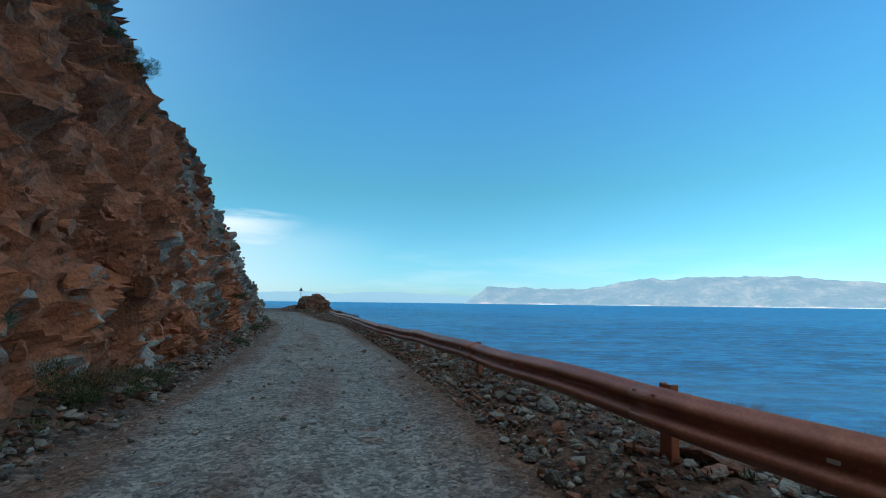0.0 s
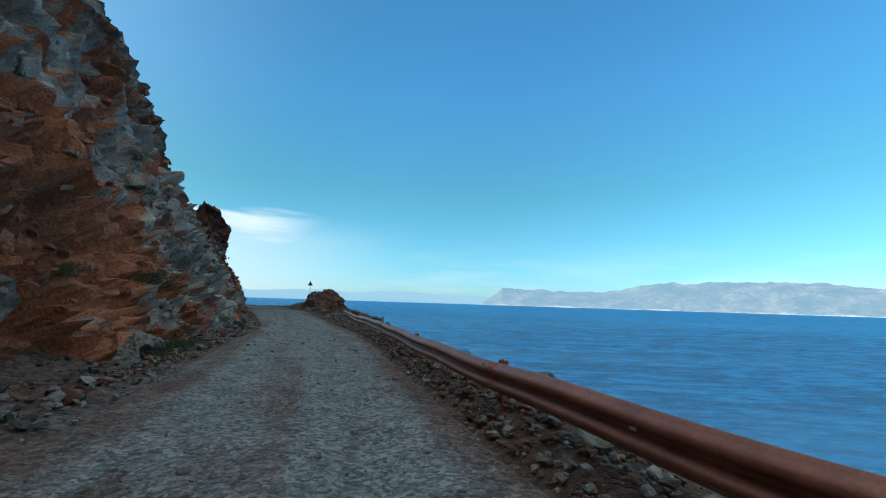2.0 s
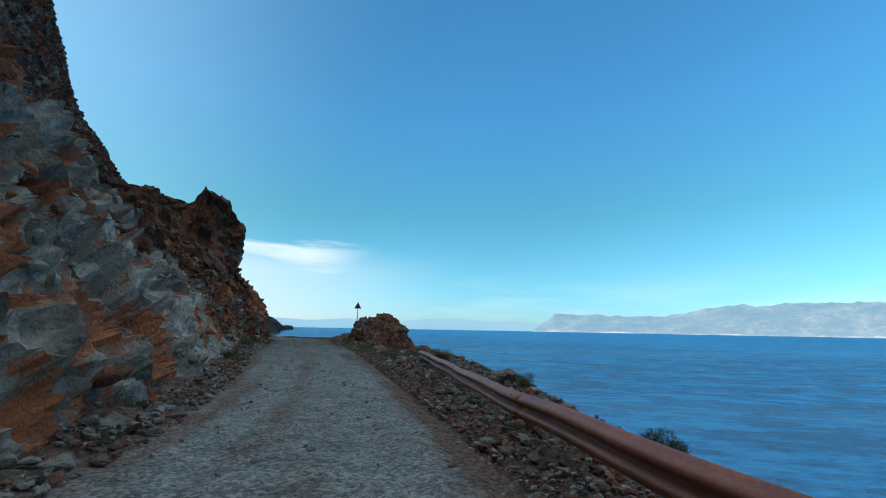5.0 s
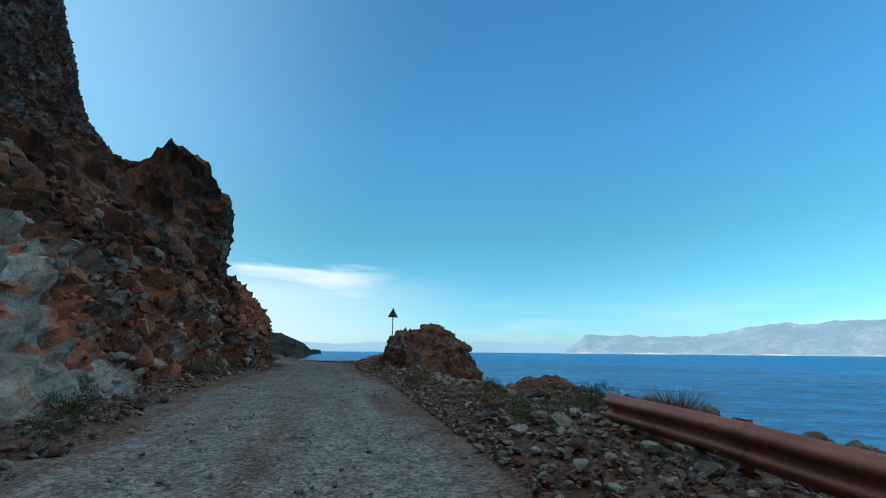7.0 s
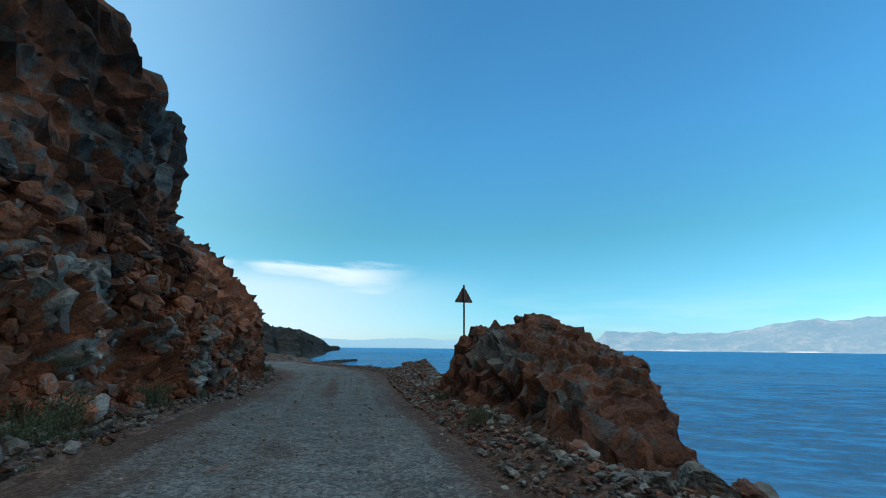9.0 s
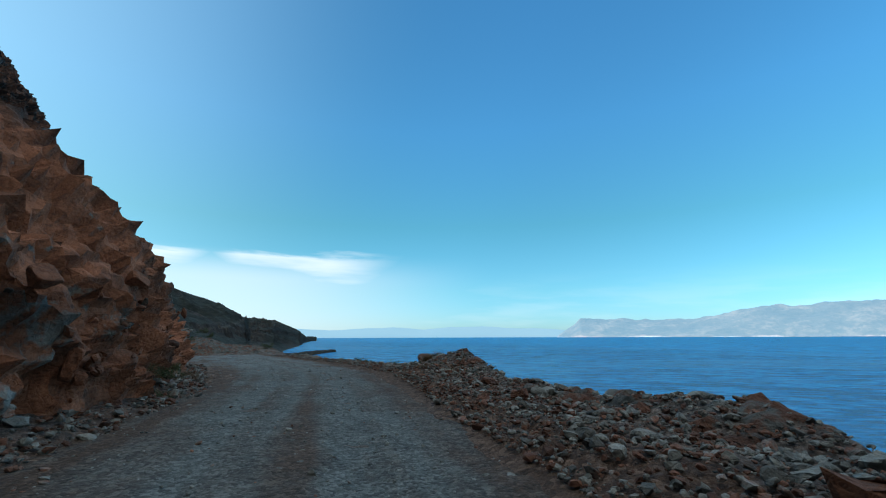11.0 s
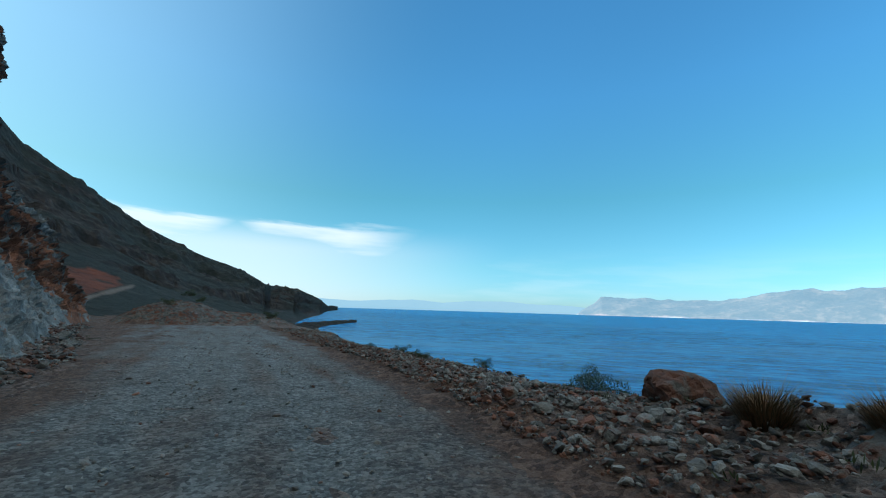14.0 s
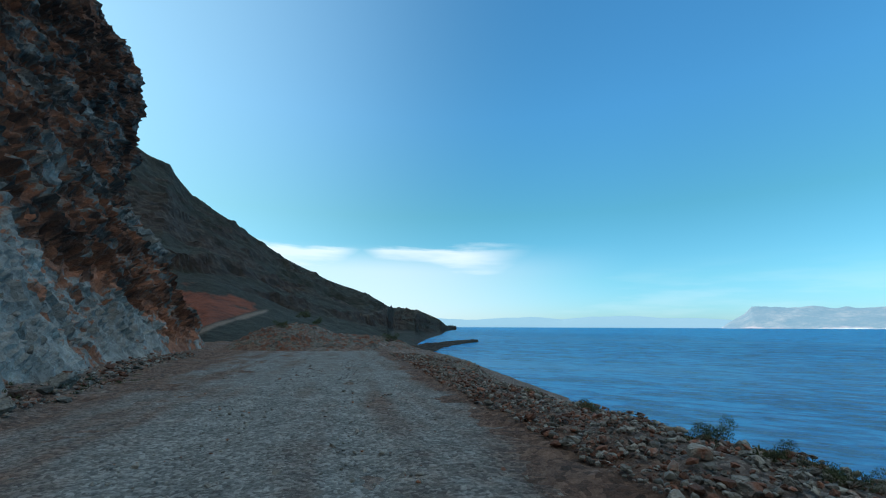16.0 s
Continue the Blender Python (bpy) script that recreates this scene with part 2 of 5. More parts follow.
def bump(n, l, p, height, strength=0.5, distance=0.05):
    b = n.new("ShaderNodeBump")
    b.inputs["Strength"].default_value, b.inputs["Distance"].default_value = strength, distance
    l.new(height, b.inputs["Height"])
    l.new(b.outputs[0], p.inputs["Normal"])


def rock_material(name, grey, warm, dark, warm_from="warm", toned=False):
    def build(n, l, p):
        v = coords(n)
        big, mid, fine = noise_node(n, l, 0.9, 5, 0.6, v), noise_node(n, l, 4.5, 5, 0.65, v), noise_node(n, l, 24, 5, 0.7, v)
        w = maths(n, l, "ADD", attr(n, warm_from), maths(n, l, "MULTIPLY", maths(n, l, "SUBTRACT", big, 0.5), 1.1))
        w = maths(n, l, "ADD", w, maths(n, l, "MULTIPLY", maths(n, l, "SUBTRACT", mid, 0.5), 0.9))
        g = ramp(n, l, mid, [(0.25, tuple(c * 0.55 for c in grey)), (0.5, grey), (0.75, tuple(min(1, c * 1.45) for c in grey))])
        o = ramp(n, l, maths(n, l, "ADD", maths(n, l, "MULTIPLY", mid, 0.6), maths(n, l, "MULTIPLY", fine, 0.4)), [(0.3, dark), (0.5, warm), (0.8, tuple(min(1, c * 1.35) for c in warm))])
        c = mix(n, l, ramp(n, l, w, [(0.45, (0, 0, 0)), (0.58, (1, 1, 1))]), g, o)
        c = mix(n, l, ramp(n, l, fine, [(0.3, (0.6, 0.6, 0.6)), (0.55, (1, 1, 1))]), dark, c)
        if toned:
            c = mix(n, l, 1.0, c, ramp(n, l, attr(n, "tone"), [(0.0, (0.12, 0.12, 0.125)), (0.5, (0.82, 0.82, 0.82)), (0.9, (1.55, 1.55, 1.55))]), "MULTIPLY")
        l.new(c, p.inputs["Base Color"])
        p.inputs["Roughness"].default_value = 0.9
        vor = n.new("ShaderNodeTexVoronoi")
        vor.inputs["Scale"].default_value = 7
        vor.feature = "DISTANCE_TO_EDGE"
        l.new(v, vor.inputs["Vector"])
        h = maths(n, l, "ADD", maths(n, l, "MULTIPLY", fine, 0.7), maths(n, l, "ADD", mid, maths(n, l, "MULTIPLY", maths(n, l, "MINIMUM", vor.outputs["Distance"], 0.05), 3.0)))
        chip = n.new("ShaderNodeTexVoronoi")
        chip.inputs["Scale"].default_value = 13
        l.new(v, chip.inputs["Vector"])
        sep = n.new("ShaderNodeSeparateColor")
        l.new(chip.outputs["Color"], sep.inputs[0])
        h = maths(n, l, "ADD", h, maths(n, l, "MULTIPLY", maths(n, l, "MULTIPLY", sep.outputs[0], chip.outputs["Distance"]), 0.9))
        bump(n, l, p, h, 0.8, 0.05)
    return material(name, build)


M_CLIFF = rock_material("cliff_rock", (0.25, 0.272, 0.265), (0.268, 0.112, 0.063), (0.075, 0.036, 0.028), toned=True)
M_STONE = rock_material("loose_stone", (0.21, 0.228, 0.22), (0.175, 0.082, 0.055), (0.065, 0.04, 0.032), toned=True)


def build_road(n, l, p, pebbles=26, relief=0.03):
    v = coords(n)
    grit, mid, big = noise_node(n, l, 38, 4, 0.7, v), noise_node(n, l, 7, 5, 0.65, v), noise_node(n, l, 0.8, 4, 0.6, v)
    e = maths(n, l, "ADD", attr(n, "earth"), maths(n, l, "MULTIPLY", maths(n, l, "SUBTRACT", big, 0.5), 0.55))
    e = maths(n, l, "ADD", e, maths(n, l, "MULTIPLY", maths(n, l, "SUBTRACT", mid, 0.5), 0.5))
    pebble = n.new("ShaderNodeTexVoronoi")
    pebble.inputs["Scale"].default_value = pebbles
    l.new(v, pebble.inputs["Vector"])
    sep = n.new("ShaderNodeSeparateColor")
    l.new(pebble.outputs["Color"], sep.inputs[0])
    speck = maths(n, l, "ADD", maths(n, l, "MULTIPLY", grit, 0.65), maths(n, l, "MULTIPLY", sep.outputs[0], 0.35))
    patch = noise_node(n, l, 2.6, 5, 0.7, v)
    speck = maths(n, l, "ADD", speck, maths(n, l, "MULTIPLY", maths(n, l, "SUBTRACT", patch, 0.5), 0.55))
    gravel = ramp(n, l, speck, [(0.25, (0.06, 0.07, 0.073)), (0.5, (0.185, 0.208, 0.212)), (0.75, (0.4, 0.435, 0.435))])
    earth = ramp(n, l, speck, [(0.25, (0.042, 0.028, 0.023)), (0.5, (0.125, 0.078, 0.057)), (0.75, (0.26, 0.175, 0.135))])
    c = mix(n, l, ramp(n, l, e, [(0.35, (0, 0, 0)), (0.85, (1, 1, 1))]), gravel, earth)
    # colour falls to about half where this attribute reaches 1
    c = mix(n, l, attr(n, "dulled"), c, mix(n, l, 1.0, c, (0.52, 0.55, 0.55), "MULTIPLY"))
    l.new(c, p.inputs["Base Color"])
    p.inputs["Roughness"].default_value = 0.95
    dome = maths(n, l, "MULTIPLY", maths(n, l, "SUBTRACT", 0.6, pebble.outputs["Distance"]), sep.outputs[1])
    bump(n, l, p, maths(n, l, "ADD", maths(n, l, "ADD", grit, mid), dome), 0.8, relief)


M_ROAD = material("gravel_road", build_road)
M_VERGE = material("stony_earth", lambda n, l, p: build_road(n, l, p, 15, 0.08))


def build_sea(n, l, p):
    v = coords(n)
    lane = n.new("ShaderNodeMapping")
    lane.inputs["Rotation"].default_value = (0, 0, radians(-14))
    lane.inputs["Scale"].default_value = (0.0022, 0.02, 1.0)
    l.new(v, lane.inputs["Vector"])
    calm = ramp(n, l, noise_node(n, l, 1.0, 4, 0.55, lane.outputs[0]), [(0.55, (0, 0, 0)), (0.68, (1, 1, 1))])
    mp = n.new("ShaderNodeMapping")
    mp.inputs["Rotation"].default_value = (0, 0, radians(-24))
    mp.inputs["Scale"].default_value = (0.42, 1.0, 1.0)
    l.new(v, mp.inputs["Vector"])
    a, b, c = noise_node(n, l, 0.2, 3, 0.55, mp.outputs[0]), noise_node(n, l, 2.6, 4, 0.6, mp.outputs[0]), noise_node(n, l, 0.8, 3, 0.55, mp.outputs[0])
    h = maths(n, l, "ADD", maths(n, l, "MULTIPLY", a, 1.9), maths(n, l, "ADD", maths(n, l, "MULTIPLY", b, 0.5), maths(n, l, "MULTIPLY", c, 1.3)))
    deep = n.new("ShaderNodeBsdfDiffuse")                # light scattered back out of the water
    # ripple light and shade painted into the colour: crests lighter, troughs darker
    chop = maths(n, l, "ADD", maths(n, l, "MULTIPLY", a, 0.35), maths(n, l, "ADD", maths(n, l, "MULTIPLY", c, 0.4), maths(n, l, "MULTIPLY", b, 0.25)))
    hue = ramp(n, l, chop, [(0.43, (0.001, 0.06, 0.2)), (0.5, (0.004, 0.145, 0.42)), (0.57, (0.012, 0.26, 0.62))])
    # the pale sheen of the calm lanes is painted in as well
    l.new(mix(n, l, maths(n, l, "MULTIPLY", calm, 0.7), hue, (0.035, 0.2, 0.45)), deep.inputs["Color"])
    gloss = n.new("ShaderNodeBsdfGlossy")
    gloss.inputs["Color"].default_value = (0.5, 0.84, 1.0, 1)
    gloss.inputs["Roughness"].default_value = 0.12
    bmp = n.new("ShaderNodeBump")
    bmp.inputs["Strength"].default_value, bmp.inputs["Distance"].default_value = 1.0, 0.55
    l.new(h, bmp.inputs["Height"])
    l.new(bmp.outputs[0], gloss.inputs["Normal"])
    l.new(bmp.outputs[0], deep.inputs["Normal"])
    fres = n.new("ShaderNodeFresnel")
    fres.inputs["IOR"].default_value = 1.33
    l.new(bmp.outputs[0], fres.inputs["Normal"])
    both = n.new("ShaderNodeMixShader")
    l.new(maths(n, l, "ADD", maths(n, l, "MULTIPLY", calm, 0.08), maths(n, l, "MINIMUM", maths(n, l, "ADD", maths(n, l, "MULTIPLY", fres.outputs[0], 0.55), 0.02), 0.32)), both.inputs[0])
    l.new(deep.outputs[0], both.inputs[1])
    l.new(gloss.outputs[0], both.inputs[2])
    l.new(both.outputs[0], n["Material Output"].inputs["Surface"])


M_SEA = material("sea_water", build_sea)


def build_island(n, l, p):
    v = coords(n)
    gully = n.new("ShaderNodeMapping")
    gully.inputs["Scale"].default_value = (1.0, 1.0, 0.45)
    l.new(v, gully.inputs["Vector"])
    a, fine = noise_node(n, l, 0.005, 6, 0.65, gully.outputs[0]), noise_node(n, l, 0.03, 5, 0.65, gully.outputs[0])
    t = maths(n, l, "ADD", maths(n, l, "MULTIPLY", a, 0.65), maths(n, l, "MULTIPLY", fine, 0.35))
    c = ramp(n, l, t, [(0.36, (0.07, 0.08, 0.08)), (0.5, (0.14, 0.13, 0.115)), (0.62, (0.3, 0.24, 0.19))])
    sep = n.new("ShaderNodeSeparateXYZ")
    l.new(v, sep.inputs[0])
    low = ramp(n, l, maths(n, l, "ADD", maths(n, l, "MULTIPLY", sep.outputs[2], 0.011), maths(n, l, "MULTIPLY", noise_node(n, l, 0.004, 5, 0.65, v), 1.3)), [(0.52, (0.9, 0.9, 0.9)), (0.66, (0, 0, 0))])
    c = mix(n, l, low, c, (0.62, 0.42, 0.34))
    surf = ramp(n, l, maths(n, l, "ADD", maths(n, l, "MULTIPLY", sep.outputs[2], 0.04), noise_node(n, l, 0.005, 4, 0.6, v)), [(0.36, (0.9, 0.9, 0.9)), (0.46, (0, 0, 0))])
    c = mix(n, l, surf, c, (0.85, 0.83, 0.8))
    l.new(c, p.inputs["Base Color"])
    p.inputs["Roughness"].default_value = 1.0
    bump(n, l, p, maths(n, l, "ADD", a, maths(n, l, "MULTIPLY", fine, 0.4)), 0.45, 60.0)
    # blue emission painted on the rock stands in for the haze before it
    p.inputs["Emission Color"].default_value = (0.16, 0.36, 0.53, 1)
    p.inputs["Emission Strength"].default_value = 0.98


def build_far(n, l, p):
    # almost all of the colour is glow, painted in place of distant haze
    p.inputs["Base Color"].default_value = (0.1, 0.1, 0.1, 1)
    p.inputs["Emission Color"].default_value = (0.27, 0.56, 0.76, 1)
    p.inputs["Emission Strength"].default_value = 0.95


M_FAR = material("far_mountains_haze_glow", build_far)
M_ISLAND = material("far_island_haze_glow", build_island)


def build_hill(n, l, p):
    v = coords(n)
    a, b = noise_node(n, l, 0.05, 6, 0.65, v), noise_node(n, l, 0.35, 6, 0.7, v)
    bush = n.new("ShaderNodeTexVoronoi")
    bush.inputs["Scale"].default_value = 0.7
    l.new(v, bush.inputs["Vector"])
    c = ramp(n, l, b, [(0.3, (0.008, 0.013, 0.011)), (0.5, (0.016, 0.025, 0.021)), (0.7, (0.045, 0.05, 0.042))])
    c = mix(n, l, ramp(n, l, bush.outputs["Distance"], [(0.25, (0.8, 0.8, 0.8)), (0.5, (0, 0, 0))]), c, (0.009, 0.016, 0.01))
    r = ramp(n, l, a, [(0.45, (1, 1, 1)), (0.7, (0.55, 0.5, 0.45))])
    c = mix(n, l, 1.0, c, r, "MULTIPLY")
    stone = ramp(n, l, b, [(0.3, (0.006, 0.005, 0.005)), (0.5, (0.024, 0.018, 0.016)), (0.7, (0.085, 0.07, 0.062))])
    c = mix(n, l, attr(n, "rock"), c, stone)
    c = mix(n, l, attr(n, "red"), c, ramp(n, l, b, [(0.35, (0.085, 0.024, 0.014)), (0.6, (0.2, 0.058, 0.028))]))
    c = mix(n, l, attr(n, "track"), c, (0.17, 0.145, 0.12))
    l.new(c, p.inputs["Base Color"])
    p.inputs["Roughness"].default_value = 1.0
    bump(n, l, p, b, 0.8, 1.2)


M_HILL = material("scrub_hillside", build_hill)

# ---- stones: shapes and scattering ----
def stone_shapes(count, level, k, flat=0.65):
    """Unit stones as arrays of corners and faces: an icosphere pulled about and cut by a few planes."""
    out = []
    for i in range(count):
        bm = bmesh.new()
        bmesh.ops.create_icosphere(bm, subdivisions=level, radius=1.0)
        v = np.array([q.co[:] for q in bm.verts])
        f = np.array([[q.index for q in face.verts] for face in bm.faces])
        bm.free()
        rng = np.random.default_rng(k * 100 + i)
        for _ in range(7):
            d = rng.normal(size=3)
            d /= np.linalg.norm(d)
            cut = rng.uniform(0.36, 0.72)
            v -= np.maximum(v @ d - cut, 0)[:, None] * d
        v *= rng.uniform(0.75, 1.25, 3) * np.array([1, 1, flat])
        v += 0.05 * rng.normal(size=v.shape) * (1 if level < 3 else 0.45)
        out.append((v, f))
    return out


def scatter(name, p, sizes, shapes, mat, label, seed, warm=0.45, tumble=0.3, tone=None):
    """Many stones in one mesh, half sunk at the places p."""
    rng = np.random.default_rng(seed)
    vs, fs, ws, ts, at = [], [], [], [], 0
    warm = np.broadcast_to(warm, len(p))
    swing = 0.0 if mat is M_CLIFF else 0.3
    tone = rng.uniform(0.12, 0.82, len(p)) if tone is None else tone
    kind = rng.integers(0, len(shapes), len(p))
    for k, (v, f) in enumerate(shapes):
        q = np.where(kind == k)[0]
        if not len(q):
            continue
        a, tx = rng.uniform(0, 6.28, len(q)), rng.normal(0, tumble, len(q))
        ca, sa, ct, st = np.cos(a), np.sin(a), np.cos(tx), np.sin(tx)
        rot = np.zeros((len(q), 3, 3))
        rot[:, 0, 0], rot[:, 0, 1], rot[:, 1, 0], rot[:, 1, 1], rot[:, 2, 2] = ca, -sa * ct, sa, ca * ct, ct
        rot[:, 0, 2], rot[:, 1, 2], rot[:, 2, 1] = sa * st, -ca * st, st
        w = np.einsum("nij,vj->nvi", rot, v) * sizes[q][:, None, None] + p[q][:, None, :]
        w[:, :, 2] += (sizes[q] * 0.22)[:, None]
        vs.append(w.reshape(-1, 3))
        fs.append((f[None] + at + (np.arange(len(q)) * len(v))[:, None, None]).reshape(-1, 3))
        ws.append(np.repeat(warm[q] + swing * rng.uniform(-1, 1, len(q)), len(v)))
        ts.append(np.repeat(tone[q], len(v)))
        at += len(q) * len(v)
    m = array_mesh(name, np.concatenate(vs), np.concatenate(fs), False, warm=np.concatenate(ws), tone=np.concatenate(ts))
    m.materials.append(mat)
    return tagged(new(name, m), label, "stones", kind="stuff")


SMALL, MIDDLE, LARGE = stone_shapes(8, 1, 1), stone_shapes(10, 2, 2), stone_shapes(8, 3, 3, 0.75)


# ---- the cliff beside the road ----
LEVELS = [-0.4, 0.0, 1.5, 3.0, 5.0, 8.0, 11.0, 15.0, 20.0, 28.0, 38.0, 60.0]
CLIFF = [  # s, then the cliff's distance left of the road's line at each level
    (-17, 2.6, 3.2, 3.4, 4, 4.5, 5.8, 6.8, 8.5, 11.5, 17, 24, 36),
    (0, 2.6, 3.1, 3.4, 3.7, 4.0, 5.0, 6.0, 7.9, 11.5, 17, 24, 36),
    (10, 2.7, 3.2, 3.5, 3.8, 4.3, 5.7, 6.7, 8.2, 11, 17, 24, 36),
    (20, 2.8, 3.3, 3.9, 4.5, 5.8, 7.3, 8.8, 11, 13.5, 18, 24, 36),
    (26, 2.6, 3.0, 3.6, 4.4, 5.2, 6.3, 8.2, 11.0, 14.4, 19, 25, 37),
    (30, 2.5, 2.9, 3.6, 4.6, 6.0, 7.0, 8.4, 12.2, 15.5, 21, 27, 39),
    (35, 2.6, 3.1, 3.8, 4.9, 6.3, 7.6, 9.1, 13.2, 17, 22, 28, 40),
    (38, 2.7, 3.2, 4, 5.1, 6.5, 8.2, 10.4, 14.5, 18, 23, 29, 41),
    (43, 2.9, 3.4, 4.3, 5.3, 6.9, 11.0, 18, 25, 31, 40, 50, 61),
    (46, 3, 3.6, 4.6, 5.6, 7.1, 11.8, 24, 31, 39, 49, 60, 72),
    (49.5, 3.2, 3.8, 4.7, 5.6, 7.2, 13.8, 29, 37, 45, 55, 66, 78),
    (51.5, 3.4, 4, 4.9, 5.6, 7.2, 14.0, 30, 40, 48, 58, 68, 80),
    (55.5, 3.5, 4.1, 4.8, 5.5, 6.2, 8.8, 26, 40, 50, 65, 80, 92),
    (58.5, 3.6, 4.2, 4.6, 5.0, 5.7, 5.0, 15.0, 38, 50, 65, 80, 92),
    (62, 3.2, 3.7, 4.1, 4.6, 5.6, 5.7, 13, 36, 50, 65, 80, 92),
    (64, 3.2, 3.8, 4.2, 4.9, 6.4, 9.2, 13.5, 31, 46, 60, 74, 86),
    (67, 3.1, 3.6, 3.8, 4.1, 5.6, 10, 16, 30, 42, 52, 62, 74),
    (69.5, 3.1, 3.6, 4.0, 3.9, 6.6, 11, 17, 28, 36, 44, 50, 62),
    (72, 3.5, 4.2, 5, 5.8, 7.5, 11, 17, 26, 32, 38, 44, 52),
    (77, 3.9, 4.6, 5.1, 5.8, 7, 10, 15, 22, 26, 30, 36, 44),
    (83, 4, 4.6, 5.3, 6.5, 9, 13, 17, 22, 26, 31, 36, 44),
    (90, 5.2, 6, 7, 8, 9.5, 12.5, 15.5, 21, 27, 31, 34, 40),
    (98, 7, 8, 9.3, 10.2, 11.2, 13, 15.5, 20, 26, 30, 33, 40),
    (106, 7.8, 8.5, 9.2, 10, 11.2, 13, 15, 18.5, 24, 28, 32, 38),
    (111, 8.1, 8.5, 9.2, 10, 11.2, 12.8, 15, 18, 21.5, 25.5, 30, 36),
    (115, 9.3, 9.8, 10.8, 12, 13.3, 15, 16.5, 18, 20.5, 23, 29, 35.5),
    (121, 14, 15, 17, 18, 18.7, 19.2, 19.5, 20.2, 20.6, 21.4, 29, 35.5),
    (126, 18, 19, 19.5, 20, 20.3, 20.5, 20.6, 20.6, 20.5, 20.9, 28.5, 35.5),
    (128.5, 20, 20.5, 20.8, 21, 21, 21, 20.8, 20.5, 20.4, 20.8, 28.5, 35.5),
    (130, 30, 32, 34, 36, 37, 38, 39, 40, 41, 42, 45, 50),
    (134, 40, 42, 43, 45, 46, 48, 49, 50, 51, 52, 54, 60),
]


def cliff():
    tab = np.array(CLIFF)
    s = np.r_[np.arange(-17, -3, 0.2), np.arange(-3, 88, 0.1), np.arange(88, 134, 0.16)]
    prof = np.stack([np.interp(s, tab[:, 0], tab[:, k]) for k in range(1, len(LEVELS) + 1)], 1)
    k = np.ones(11) / 11
    prof = np.stack([np.convolve(np.pad(c, 5, "edge"), k, "valid") for c in prof.T], 1)
    rows = 340
    z = np.broadcast_to(np.array(LEVELS), prof.shape)
    d = np.hypot(np.diff(prof, axis=1), np.diff(z, axis=1))
    arc = np.concatenate([np.zeros((len(s), 1)), np.cumsum(d, axis=1)], 1)
    out = np.zeros((len(s), rows, 3))
    u = np.linspace(0, 1, rows) ** 1.6
    for i in range(len(s)):
        a = u * arc[i, -1]
        lat = np.interp(a, arc[i], prof[i])
        knob = 1.6 * np.exp(-((s[i] - 58) / 1.5) ** 4 - ((lat - 7.0) / 1.3) ** 4)       # a knob crowns the crag
        out[i] = place(s[i], -lat, np.interp(a, arc[i], z[i]) + knob)
    n = -normals(out)
    for axis, width in ((0, 29), (1, 17)):               # even normals keep the relief from shearing
        k = width // 2
        pad = np.pad(n, [(k, k) if a == axis else (0, 0) for a in range(3)], "edge")
        total = np.cumsum(np.concatenate([np.zeros_like(np.take(pad, [0], axis)), pad], axis), axis)
        n = np.take(total, range(width, total.shape[axis]), axis) - np.take(total, range(0, total.shape[axis] - width), axis)
    n /= np.linalg.norm(n, axis=2, keepdims=True)
    flat = out.reshape(-1, 3)
    warp = flat + 0.4 * np.stack([fbm(flat * 0.6, 3, 3), fbm(flat * 0.6, 3, 5), fbm(flat * 0.6, 3, 9)], 1)
    c, t = math.cos(-0.7), math.sin(-0.7)              # beds dip along the road
    tilt = np.stack([warp[:, 0], warp[:, 1] * c + warp[:, 2] * t, warp[:, 2] * c - warp[:, 1] * t], 1)
    f1, f2, who, tip = cells(tilt * np.array([0.42, 0.3, 0.62]), 1)
    g1, g2, gwho, gtip = cells(tilt * np.array([1.3, 1.0, 1.75]), 21)
    crack, gcrack = np.clip((f2 - f1) / 0.12, 0, 1), np.clip((g2 - g1) / 0.12, 0, 1)
    h = 0.22 + 0.4 * fbm(flat * 0.2, 3, 31) + (0.62 * (who - 0.5) + 0.2 * tip) * smoothstep(0, 1, crack) - 0.45 * (1 - crack) ** 2
    h += (0.42 * (gwho - 0.45) + 0.15 * gtip) * gcrack - 0.3 * (1 - gcrack) ** 2
    fine = facet(turned(warp, 2.1, 0.9) * 3.3, 13)
    grain = facet(turned(flat, 0.9, 0.4) * np.array([6.5, 6.5, 8.5]), 15)
    h += 0.3 * facet(turned(tilt, 0.5, 0.25) * np.array([0.85, 0.6, 1.2]), 11) + 0.24 * facet(turned(tilt, 1.3, -0.5) * np.array([1.9, 1.6, 2.4]), 12) + 0.19 * fine + 0.1 * grain
    crag = np.abs(fbm(tilt * np.array([0.8, 0.7, 1.3]), 3, 61, 0.55))
    h += 0.26 * (crag - 0.3)
    # tone shares the fine relief noise: raised facets paler, sunk ones darker
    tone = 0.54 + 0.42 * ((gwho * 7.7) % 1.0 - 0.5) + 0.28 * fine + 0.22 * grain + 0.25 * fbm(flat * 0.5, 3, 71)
    zz, ss = flat[:, 2], np.repeat(s, rows)
    low = smoothstep(-0.4, 1.0, zz)
    over = zz - 4.9 + 0.17 * (ss - 84) + 0.8 * fbm(flat * 0.4, 3, 85)      # height over the top of the cut grey face
    calm = 1 - 0.58 * smoothstep(79, 84, ss) * smoothstep(1.0, 0.0, over)
    raw = smoothstep(36, 40, ss) * smoothstep(48, 45, ss) * smoothstep(3.4, 2.2, zz)          # so is the pale foot before the crag
    slab = smoothstep(17, 12, ss) * smoothstep(6.0, 4.0, zz + 0.8 * fbm(flat * 0.4, 2, 93))      # broad rusty slabs where the drive begins
